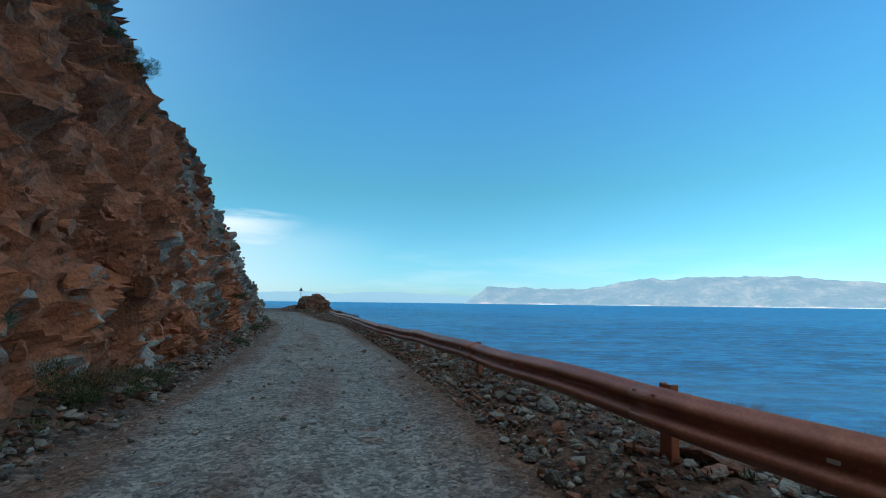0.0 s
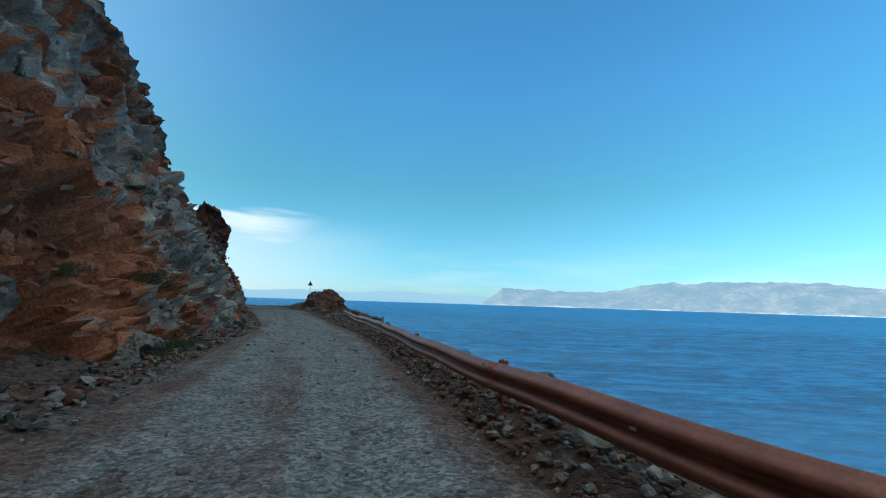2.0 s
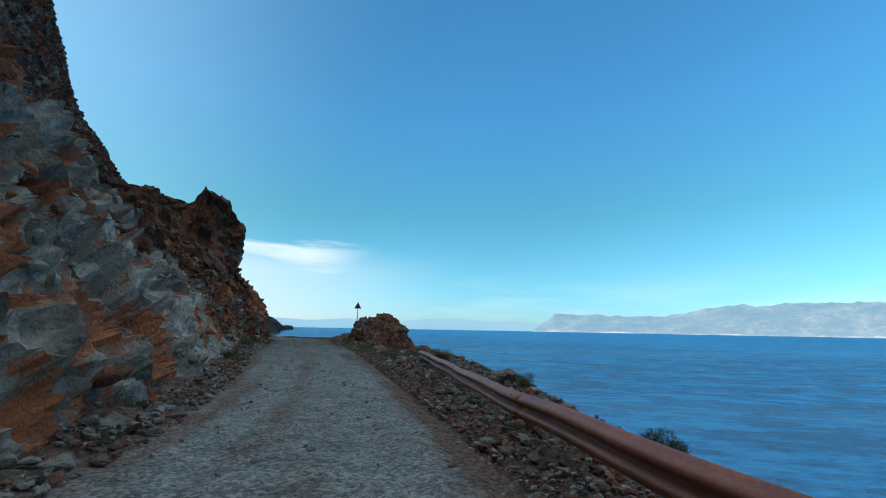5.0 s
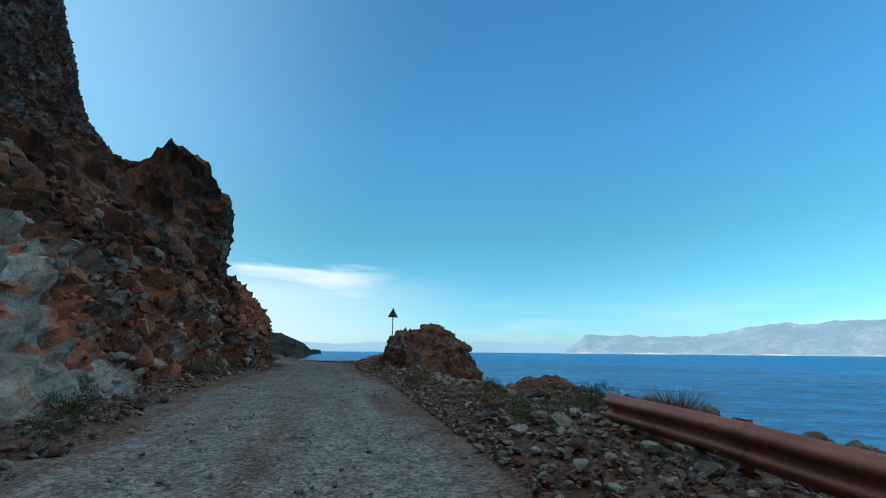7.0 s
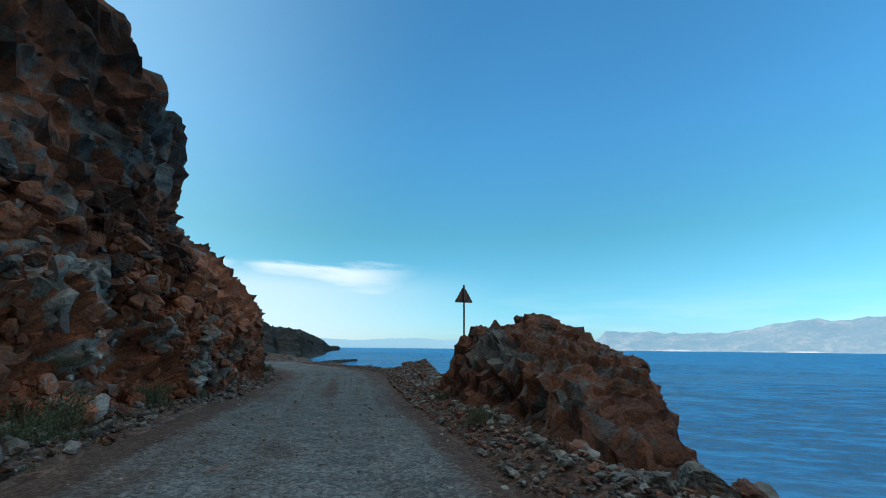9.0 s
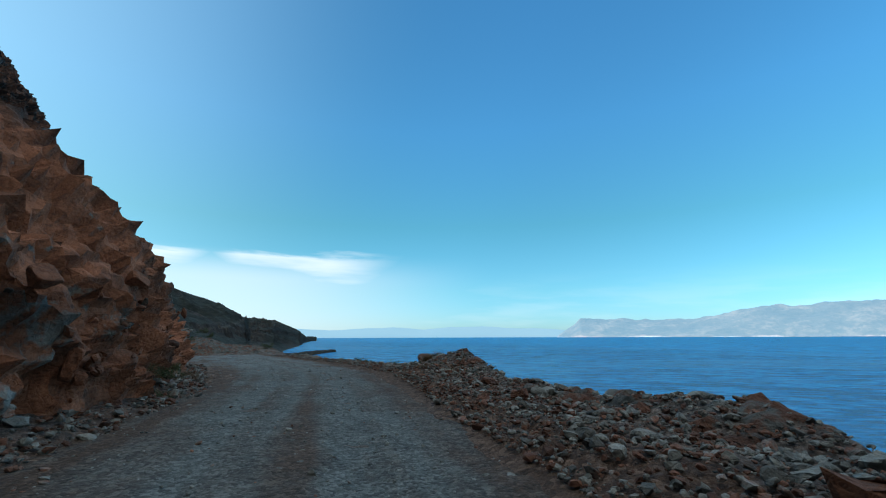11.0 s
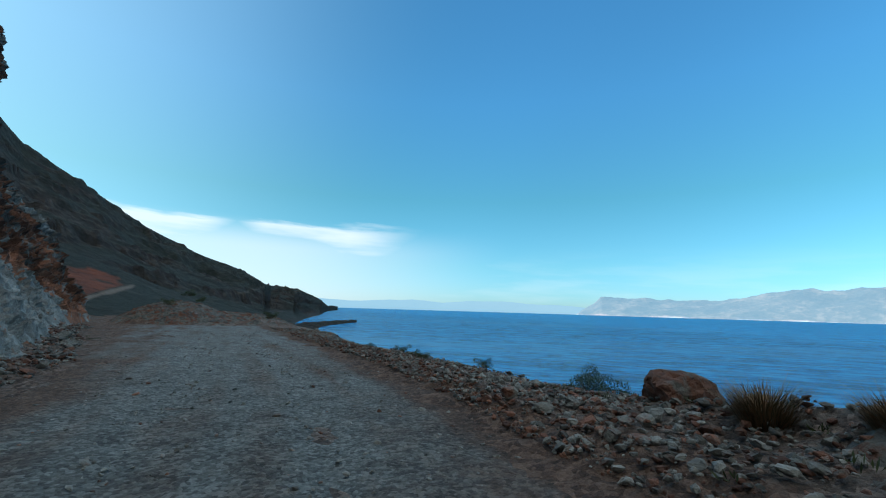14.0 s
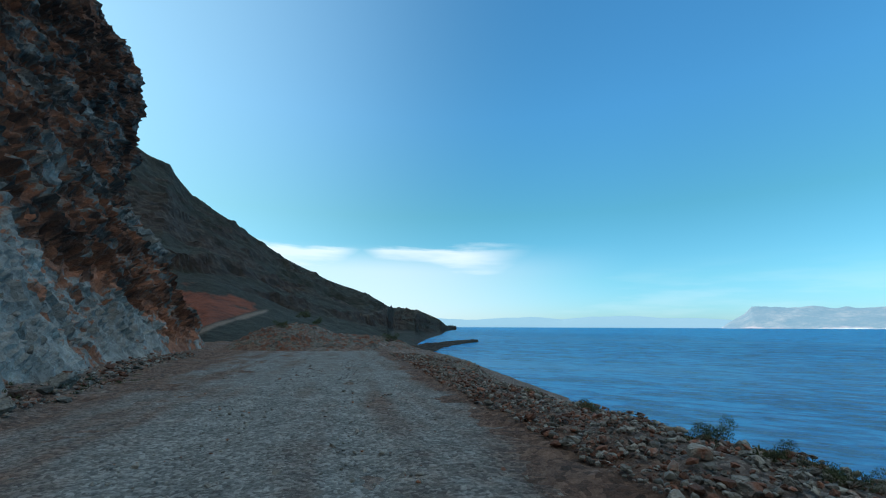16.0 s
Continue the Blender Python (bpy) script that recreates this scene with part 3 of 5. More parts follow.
    h = h * (0.3 + 0.7 * low) * calm * (1 - 0.42 * slab) * (1 - 0.3 * smoothstep(40, 44, ss) * smoothstep(67, 64, ss) * smoothstep(2.5, 4.0, zz)) * (1 - 0.45 * raw) * (1 - 0.35 * smoothstep(64, 66, ss) * smoothstep(76, 73, ss))
    v = out + n * h.reshape(len(s), rows)[..., None]
    warm = 0.5 + 0.35 * fbm(flat * np.array([0.12, 0.12, 0.2]), 3, 77) + 0.35 * (who - 0.5) + 0.6 * (gwho - 0.5) + 0.22 * fine
    warm += 0.32 * smoothstep(20, 8, ss) + 0.35 * smoothstep(66, 69, ss) * smoothstep(80, 77, ss) - 0.33 * smoothstep(79, 83, ss) * smoothstep(0.5, -0.5, over)
    upper_dark = smoothstep(3.5, 7.0, zz + 1.6 * fbm(flat * 0.35, 3, 83)) * smoothstep(36, 44, ss)   # darker rock above the blasted face
    upper_dark = np.maximum(upper_dark, 1.05 * smoothstep(2.0, 3.6, zz + 1.2 * fbm(flat * 0.5, 3, 87)) * smoothstep(41.5, 43.5, ss) * smoothstep(51, 48, ss))
    upper_dark = np.maximum(upper_dark, 0.9 * smoothstep(5.0, 7.0, zz + 1.6 * fbm(flat * 0.35, 3, 88) + 0.08 * np.clip(ss - 20, 0, 14)) * smoothstep(44, 38, ss))
    upper_dark = np.maximum(upper_dark, smoothstep(0.2, 1.6, over) * smoothstep(79, 83, ss))
    tone += 0.07 + 0.12 * smoothstep(40, 34, ss) - 0.07 * smoothstep(23, 27, ss) * smoothstep(38, 34, ss) * smoothstep(7, 4, zz)
    warm += 0.02 * smoothstep(24, 28, ss) * smoothstep(40, 36, ss) * smoothstep(6, 4, zz)
    warm += 0.1
    warm -= 0.25 * raw
    tone += 0.12 * raw
    tone += 0.08 * smoothstep(40, 30, ss) + 0.2 * slab + 0.03 * smoothstep(79, 83, ss) * smoothstep(0.5, -0.5, over)
    tone += 0.06 * smoothstep(45, 49, ss) * smoothstep(66, 63, ss)
    face = smoothstep(79, 83, ss) * smoothstep(0.8, -0.4, over)
    tone += face * ((0.42 - tone) * 0.5)
    warm += 0.02 * slab + 0.16 * smoothstep(46, 50, ss) * smoothstep(66, 63, ss)
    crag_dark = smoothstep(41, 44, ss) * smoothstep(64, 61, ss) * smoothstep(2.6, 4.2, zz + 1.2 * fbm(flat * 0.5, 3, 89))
    # tone falls in the darker zones and with height
    tone -= (0.3 + 0.12 * crag_dark) * np.maximum(upper_dark, crag_dark) + 0.12 * smoothstep(6, 10, zz)
    warm += 0.1 * smoothstep(10, 16, zz) - 0.2 * smoothstep(38, 42, ss) * smoothstep(52, 48, ss) * smoothstep(4, 2.5, zz)
    rng = np.random.default_rng(77)
    du, dv = np.gradient(v, axis=0), np.gradient(v, axis=1)
    area = np.linalg.norm(np.cross(du, dv), axis=2).ravel()
    near = smoothstep(8.5, 6.0, zz) * (ss > -3) * (ss < 92) * (zz > 0.1) * (1 - 0.75 * smoothstep(80, 85, ss)) * (0.12 + 0.88 * smoothstep(0.0, 0.4, fbm(flat * 0.3, 3, 91))) * (0.12 + 0.88 * smoothstep(45, 49, ss) * smoothstep(66, 62, ss) * smoothstep(5.5, 3.5, zz))
    near *= 1 - smoothstep(61, 64, ss) * smoothstep(2.2, 3.2, zz)
    odds = np.minimum(area, 0.03) * near
    pick = rng.choice(len(odds), 4200, p=odds / odds.sum())
    size = np.clip(rng.lognormal(-2.45, 0.5, len(pick)), 0.04, 0.26)
    big = size > 0.17
    vv, nn = v.reshape(-1, 3), n.reshape(-1, 3)
    for few, shapes in ((~big, MIDDLE), (big, LARGE)):
        q = pick[few]
        scatter("cliff_blocks", vv[q] - nn[q] * (size[few] * (0.75 + 0.8 * size[few]))[:, None], size[few], shapes, M_CLIFF, "angular blocks of grey and brown rock standing out of the cliff", 31,
                warm[q] + rng.uniform(-0.12, 0.12, len(q)), 1.2, tone[q] + rng.uniform(-0.18, 0.08, len(q)))
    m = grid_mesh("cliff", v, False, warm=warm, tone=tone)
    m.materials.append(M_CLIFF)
    tagged(new("cliff", m), "steep broken cliff of grey and rusty orange rock beside the road", "cliff", kind="structure")
    return s, v


CLIFF_S, CLIFF_V = cliff()


def on_cliff(s, z):
    """The place on the cliff's face at metres along the road and above it."""
    column = CLIFF_V[min(np.searchsorted(CLIFF_S, s), len(CLIFF_S) - 1)]
    return column[np.argmax(column[:, 2] >= z + road_z(s))]


# ---- the ground from the cliff's foot over the verge and the bank down under the sea ----
BANK = [  # s, verge crest n, z; outer edge n, z; foot of the bank n at sea level
    (-17, 1.9, 0.14, 4.4, 0.0, 10), (0, 1.9, 0.14, 4.4, 0.0, 10), (12, 1.9, 0.14, 3.9, -0.05, 9.5), (20, 1.8, 0.12, 3.2, -0.15, 8.5), (28, 1.9, 0.12, 3.3, -0.15, 8.8), (34, 2.2, 0.15, 4.0, 0.1, 9.3), (38, 2.3, 0.2, 4.6, 0.2, 9.8),
    (42, 2.5, 0.25, 5.0, 0.25, 10), (46, 2.4, 0.2, 4.8, 0.08, 9.5), (49, 2.4, 0.2, 3.9, 0.05, 8), (52, 2.3, 0.2, 3.3, 0.05, 7.5), (58, 2.4, 0.25, 4.0, 0.1, 8), (62, 2.5, 0.3, 5.0, 0.2, 10),
    (65, 2.6, 0.25, 4.2, 0.2, 9.5), (68, 2.8, 0.3, 4.3, 0.25, 9), (71, 3.2, 0.5, 4.3, 0.7, 9.5), (74, 3.0, 0.25, 3.9, 0.35, 9), (77, 2.8, 0.13, 5.3, -0.15, 10.3), (82, 2.9, 0.15, 4.6, -0.05, 9.8), (92, 3.2, 0.02, 4.4, -0.2, 10),
    (110, 4, 0.0, 8, -0.5, 18), (120, 4, 0.0, 8, -0.5, 18)]


def bank_height(s, n):
    """The verge's height above the road at metres along and across."""
    t = np.array(BANK)
    cn, cz, en, ez, fn = (np.interp(s, t[:, 0], t[:, k]) for k in range(1, 6))
    bottom = SEA_Z - road_z(s)
    a = cz * smoothstep(0, 1, (n - 1.3) / np.maximum(cn - 1.3, 0.1))
    b = cz + (ez - cz) * smoothstep(0, 1, (n - cn) / np.maximum(en - cn, 0.1))
    c = ez + (bottom - ez) * np.clip((n - en) / (fn - en), 0, 2.2)
    z = np.where(n < cn, a, np.where(n < en, b, c))
    table = np.array(CLIFF)
    foot = np.interp(s, table[:, 0], table[:, 2])
    left = 0.16 * smoothstep(-1.1, 0.1, -n - foot) + 0.3 * np.clip(-n - foot, 0, 8)
    return np.where(n < 0, left, z)


HEAPS = [  # s from and to, n from and to, height, label, seed, share of rust-brown
    (44.0, 46.2, 3.3, 4.9, 0.3, "heap of reddish broken rock on the bank", 61, 0.6),
    (42.0, 44.0, 3.9, 5.2, 0.15, "low pile of grey rock at the bank's edge", 62, 0.4),
    (60.4, 64.2, 3.6, 6.2, 0.26, "heap of brown broken rock beside the outcrop", 66, 0.5),
    (63.0, 67.5, 3.6, 6.6, 0.16, "heap of reddish rubble at the bank's edge", 63, 0.5),
    (69.6, 73.2, 3.2, 5.2, 0.18, "rounded heap of brown earth and stones", 64, 0.55),
    (108.0, 122.0, -7.5, 7.0, 0.9, "low bank of reddish rubble beyond the bend of the road", 65, 0.4),
    (108.5, 120.0, -8.0, 1.5, 1.7, "high heap of brown rubble beyond the bend of the road", 67, 0.4),
    (93.0, 100.5, 2.8, 6.4, 0.25, "low berm of pale grey rubble at the road's edge", 68, 0.2)]


def heap_height(s, n):
    out = np.zeros(np.shape(s))
    for s0, s1, n0, n1, top, *_ in HEAPS:
        a, b = (s - s0) / (s1 - s0) * 2 - 1, (n - n0) / (n1 - n0) * 2 - 1
        out = np.maximum(out, top * np.clip(1 - a * a - b * b, 0, 1))
    return out


def on_ground(s, n):
    """Places on the verge's uneven surface."""
    p = place(s, n, bank_height(s, n) + heap_height(s, n))
    rough = smoothstep(1.3, 2.2, n) + smoothstep(2.2, 2.9, -n)
    flat = p * np.array([1, 1, 0])
    p[:, 2] += rough * (0.09 * fbm(flat * 0.8, 3, 5) + 0.05 * fbm(flat * 3.5, 3, 8))
    return p


def ground():
    s = np.arange(-19, 128, 0.16)
    n = np.r_[np.arange(-60, -12, 4.0), np.arange(-12, -4, 0.4), np.arange(-4, 8, 0.13), np.arange(8, 30, 0.8)]
    S, N = np.meshgrid(s, n, indexing="ij")
    p = on_ground(S.ravel(), N.ravel())
    p[:, 2] -= 0.03
    edge = fbm(p * 0.5, 2, 19) * 0.5
    earth = 0.68 + 0.25 * smoothstep(0.9, 1.5, N.ravel() + edge) * (1 - smoothstep(2.2, 3.2, N.ravel())) + 0.12 * smoothstep(1.9, 2.5, -N.ravel() + edge)
    m = grid_mesh("ground", p.reshape(*S.shape, 3)[:, ::-1], True, earth=earth.reshape(S.shape)[:, ::-1])
    m.materials.append(M_VERGE)
    return tagged(new("ground", m), "stony brown earth of the verge and the bank above the sea", "ground", kind="structure")


ground()


def road():
    s = np.arange(-18, 119, 0.12)
    n = np.arange(-1, 1.001, 1 / 24)
    S, N = np.meshgrid(s, n, indexing="ij")
    left = np.interp(s, [-18, 0, 12, 30, 44, 60, 80, 90, 100, 119], [2.3, 2.2, 2.3, 2.5, 3.0, 3.3, 3.5, 4.6, 6, 7])[:, None]
    right = np.interp(s, [-18, 0, 20, 45, 60, 72, 82, 95, 119], [1.7, 1.7, 1.35, 1.7, 1.7, 2.4, 2.7, 3.2, 3.6])[:, None]
    wob = 0.15 * fbm(np.stack([s * 0.3, s * 0, s * 0], 1), 3, 3)[:, None]
    across = np.where(N < 0, N * (left + wob), N * (right + wob))
    p = place(S, across, 0.0).reshape(-1, 3)
    a = across.ravel()
    rut = np.exp(-((a + 1.35) / 0.32) ** 2) + np.exp(-((a - 0.25) / 0.32) ** 2)
    p[:, 2] += 0.012 - 0.03 * rut + 0.022 * fbm(p * 0.9, 3, 4) + 0.012 * fbm(p * 5, 2, 6) - 0.05 * smoothstep(0.93, 1.0, np.abs(N.ravel()))
    streak = fbm(np.stack([S.ravel() * 0.1, a * 2.0, 0 * a], 1), 4, 15) * 0.38 + fbm(p * 0.4, 3, 25) * 0.2
    ss = S.ravel()
    earth = streak + 0.42 - 0.3 * rut + 0.45 * smoothstep(0.55, 1.0, np.abs(N.ravel())) + 0.3 * smoothstep(0.45, 0.75, N.ravel()) * smoothstep(66, 72, ss) + 0.15 * smoothstep(55, 62, ss) * smoothstep(82, 74, ss)
    # the gravel is darkest between about 58 and 74 metres along
    m = grid_mesh("road", p.reshape(*S.shape, 3)[:, ::-1], True, earth=earth.reshape(S.shape)[:, ::-1], dulled=np.interp(S, [40, 58, 74, 84], [0.1, 0.9, 0.8, 0.35])[:, ::-1])
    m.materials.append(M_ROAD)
    return tagged(new("road", m), "unpaved coast road of grey gravel with worn wheel tracks", "road", kind="structure")


road()

# ---- the sea ----
def sea():
    r = np.r_[0, np.geomspace(4, 4950, 60)]
    a = np.linspace(0, 2 * np.pi, 97)
    R, A = np.meshgrid(r, a, indexing="ij")
    v = np.stack([R * np.cos(A), R * np.sin(A) + 40, np.full(R.shape, SEA_Z)], -1)
    m = grid_mesh("sea", v, True)
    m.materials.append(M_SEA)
    return tagged(new("sea", m), "calm deep blue sea with fine ripples", "sea", kind="structure")


sea()

# ---- the island across the water and the hills beyond the headland ----
def ridge(name, azel, dist, depth, mat, label, k, rough):
    """A far mountain range: its skyline by bearing (degrees left of +y) and elevation."""
    az = np.linspace(azel[0][0], azel[-1][0], 420)
    el = np.interp(az, *zip(*sorted((a, e) for a, e in azel)))
    rows = 40
    out = np.zeros((len(az), rows, 3))
    for j, t in enumerate(np.linspace(0, 1, rows)):
        d = dist + depth * t
        top = (dist + depth * 0.75) * np.tan(np.radians(el)) - SEA_Z
        h = np.where(t < 0.75, (t / 0.75) ** 0.8, 1 - (t - 0.75) * 1.5) * top
        out[:, j, 0], out[:, j, 1] = -d * np.sin(np.radians(az)), d * np.cos(np.radians(az))
        out[:, j, 2] = h
    p = out.reshape(-1, 3)
    relief = fbm(p * np.array([0.006, 0.006, 0.002]), 5, k) * out[..., 2].ravel() * rough
    p[:, 2] += SEA_Z - 1 + relief
    m = grid_mesh(name, p.reshape(out.shape), True)
    m.materials.append(mat)
    return tagged(new(name, m), label, "island", kind="structure")


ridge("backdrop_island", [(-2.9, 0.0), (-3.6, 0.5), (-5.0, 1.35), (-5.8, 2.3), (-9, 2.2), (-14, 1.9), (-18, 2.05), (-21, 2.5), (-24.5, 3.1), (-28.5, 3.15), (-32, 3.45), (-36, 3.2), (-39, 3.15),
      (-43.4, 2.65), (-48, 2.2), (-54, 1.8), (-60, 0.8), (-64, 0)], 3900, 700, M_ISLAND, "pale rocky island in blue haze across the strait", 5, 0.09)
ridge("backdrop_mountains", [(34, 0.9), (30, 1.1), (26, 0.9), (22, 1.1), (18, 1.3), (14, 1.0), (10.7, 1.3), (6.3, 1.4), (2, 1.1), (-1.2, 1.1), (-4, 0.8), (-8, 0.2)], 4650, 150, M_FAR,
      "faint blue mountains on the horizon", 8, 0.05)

# ---- the hillside and headland beyond the bend ----
def hillside():
    cx, cy = -31.0, 73.0
    az = np.linspace(27.5, 120, 560)
    top = np.interp(az, [27.5, 28.8, 29.9, 32.6, 35.6, 36.4, 39.1, 44.4, 50, 56.9, 60.7, 63.3, 65.6, 75, 120], [-0.1, 0.1, 1.0, 2.15, 2.35, 2.6, 4.1, 5.9, 8.5, 12.8, 14.9, 17.7, 18.6, 24, 34])
    far = np.interp(az, [27.5, 29, 32, 35.8, 36.6, 40, 45, 50, 57, 66, 100], [1300, 1150, 950, 800, 420, 340, 340, 360, 330, 280, 260])
    near = np.interp(az, [27.5, 28.5, 29.5, 33, 35, 42, 46, 52, 58, 66, 100], [700, 500, 260, 100, 80, 62, 52, 46, 46, 60, 70])
    rows = 160
    u = np.linspace(0, 1, rows)
    d = near[:, None] * (far / near)[:, None] ** u[None, :]
    d = np.concatenate([d, d[:, -1:] * np.array([[1.06, 1.15, 1.4, 1.8, 2.4, 3.0]])], 1)
    ztop = far * np.tan(np.radians(top)) + 1.1
    zlow = np.interp(az, [27.5, 33, 42, 50, 58, 100], [SEA_Z - 0.5, SEA_Z - 0.5, -2.0, -1.0, -0.8, 0])
    t = (d - near[:, None]) / (far - near)[:, None]
    curve = np.clip(t, 0, 1) ** 1.15
    z = zlow[:, None] + (ztop - zlow)[:, None] * curve
    z = np.where(t > 1, d * np.tan(np.radians(top * 0.93))[:, None] - 2, z)          # unseen rise added behind the mountain's skyline to block the sun
    A = np.radians(az)[:, None]
    v = np.stack([cx - d * np.sin(A), cy + d * np.cos(A), z], -1)
    p = v.reshape(-1, 3)
    amp = smoothstep(0, 0.25, t).ravel() * smoothstep(1.02, 0.9, t).ravel()
    p[:, 2] += amp * (np.minimum(d, 300).ravel() * 0.022) * (fbm(p * 0.03, 4, 9) + 0.18 * fbm(p * 0.12, 3, 2) - 0.6 * np.abs(fbm(p * 0.02, 3, 6)))
    f1, f2, who, tip = cells(p * np.array([0.09, 0.09, 0.2]), 5)
    g1, g2, gwho, gtip = cells(p * np.array([0.3, 0.3, 0.5]), 15)
    bare = smoothstep(0.0, 0.4, fbm(p * np.array([0.016, 0.016, 0.03]), 4, 35)) * smoothstep(0.75, 0.5, t.ravel()) * smoothstep(120, 96, np.repeat(az, d.shape[1]))
    shelf = p[:, 2] + 4.0 * fbm(p * 0.02, 3, 45)          # rock bands step the slope
    step = shelf / 9.0
    band = smoothstep(0.55, 0.75, step - np.floor(step)) - (step - np.floor(step))
    bare = np.maximum(bare, smoothstep(0.45, 0.56, step - np.floor(step)) * smoothstep(0.86, 0.76, step - np.floor(step)) * smoothstep(-0.25, 0.2, fbm(p * 0.03, 3, 46)) * smoothstep(0.9, 0.7, t.ravel()))
    p[:, 2] += amp * 2.6 * smoothstep(0.8, 0.55, t.ravel()) * band * smoothstep(-0.3, 0.2, fbm(p * 0.03, 3, 46))
    p[:, 2] += bare * amp * (1.3 * (who - 0.4) * smoothstep(0, 0.12, f2 - f1) + 0.7 * (gwho - 0.4) * smoothstep(0, 0.2, g2 - g1) + 0.4 * facet(p * 0.4, 47))
    el = np.degrees(np.arctan2(p[:, 2] - 1.1, d.ravel()))
    az = (np.degrees(A) + 0 * d).ravel()
    rag = 1.3 * fbm(p * 0.15, 4, 4)
    road_el = np.interp(az, [51, 51.6, 56.7, 60], [2.0, 1.86, 0.2, -1.2])         # the road climbing beyond the bend
    red = smoothstep(49.5, 50.5, az + rag) * smoothstep(0, 0.25, el - road_el - 0.25) * smoothstep(0, 0.5, np.interp(az, [50, 52, 58, 62], [2.1, 2.4, 3.7, 4.2]) + rag - el)
    track = smoothstep(51.2, 51.8, az) * smoothstep(0, 0.2, 0.3 + 0.12 * rag - np.abs(el - road_el))
    far_el = np.interp(az, [36, 36.5, 39, 42.8, 46], [2.5, 2.35, 1.5, 1.15, 0.9])  # the old track along the slope
    track = np.maximum(track, 0.3 * smoothstep(35.8, 36.2, az) * (1 - smoothstep(43, 44, az)) * smoothstep(0, 0.06, 0.1 - np.abs(el - far_el + 0.05 * rag)))
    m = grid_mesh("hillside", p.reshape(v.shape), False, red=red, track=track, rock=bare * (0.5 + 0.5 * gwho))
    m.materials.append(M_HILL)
    return tagged(new("hillside", m), "dark scrubby mountainside falling to a headland", "hillside", kind="structure")


hillside()


def mound(name, s0, s1, n0, n1, top, label, k, warm):
    """A heap of earth and broken rock on the bank."""
    step = 0.09
    S, N = np.meshgrid(np.arange(s0, s1, step), np.arange(n0, n1, step), indexing="ij")
    a, b = (S.ravel() - s0) / (s1 - s0) * 2 - 1, (N.ravel() - n0) / (n1 - n0) * 2 - 1
    dome = np.clip(1 - a * a - b * b, -0.6, 1)
    p = on_ground(S.ravel(), N.ravel())
    p[:, 2] += 0.25 * np.minimum(dome, 0) - 0.03
    f1, f2, who, tip = cells(p * np.array([3.4, 3.4, 4.0]), k)
    p[:, 2] += (0.16 * (who - 0.4) * smoothstep(0, 0.3, f2 - f1) + 0.12 * fbm(p * 1.2, 3, k) + 0.07 * facet(p * 5.0, k)) * smoothstep(-0.1, 0.3, dome)
    m = grid_mesh(name, p.reshape(*S.shape, 3)[:, ::-1], False, warm=(warm + 0.4 * (who - 0.5)).reshape(S.shape)[:, ::-1], tone=(0.36 + 0.5 * (who - 0.5)).reshape(S.shape)[:, ::-1])
    m.materials.append(M_STONE)
    return tagged(new(name, m), label, "mound")


for s0, s1, n0, n1, top, label, k, warm in HEAPS:
    mound("earth_mound", s0, s1, n0, n1, top, label, k, warm)


def spit():
    u, w = np.meshgrid(np.linspace(0, 1, 200), np.linspace(-1, 1, 30), indexing="ij")
    az, d = np.radians(np.interp(u, [0, 0.35, 1], [36, 31.5, 24.7])), np.interp(u, [0, 0.35, 1], [88, 118, 166])
    x, y = -31 - d * np.sin(az), 73 + d * np.cos(az)
    wide = np.interp(u, [0, 0.5, 0.95, 1], [9, 5, 2.2, 0.5])
    x, y = x + w * wide * 0.7, y + w * wide * 0.7
    p = np.stack([x, y, SEA_Z - 0.5 + 1.3 * np.sqrt(np.clip(1 - w * w, 0, 1))], -1).reshape(-1, 3)
    p[:, 2] += 0.35 * fbm(p * 0.35, 4, 3)
    p[:, :2] += 0.8 * np.stack([fbm(p * 0.2, 3, 13), fbm(p * 0.2, 3, 23)], 1)
    m = grid_mesh("rock_spit", p.reshape(*u.shape, 3), False, red=u * 0, track=u * 0, rock=u * 0 + 0.5)
    m.materials.append(M_HILL)
    return tagged(new("rock_spit", m), "low dark rock spit running out into the sea", "rock spit", kind="structure")


spit()

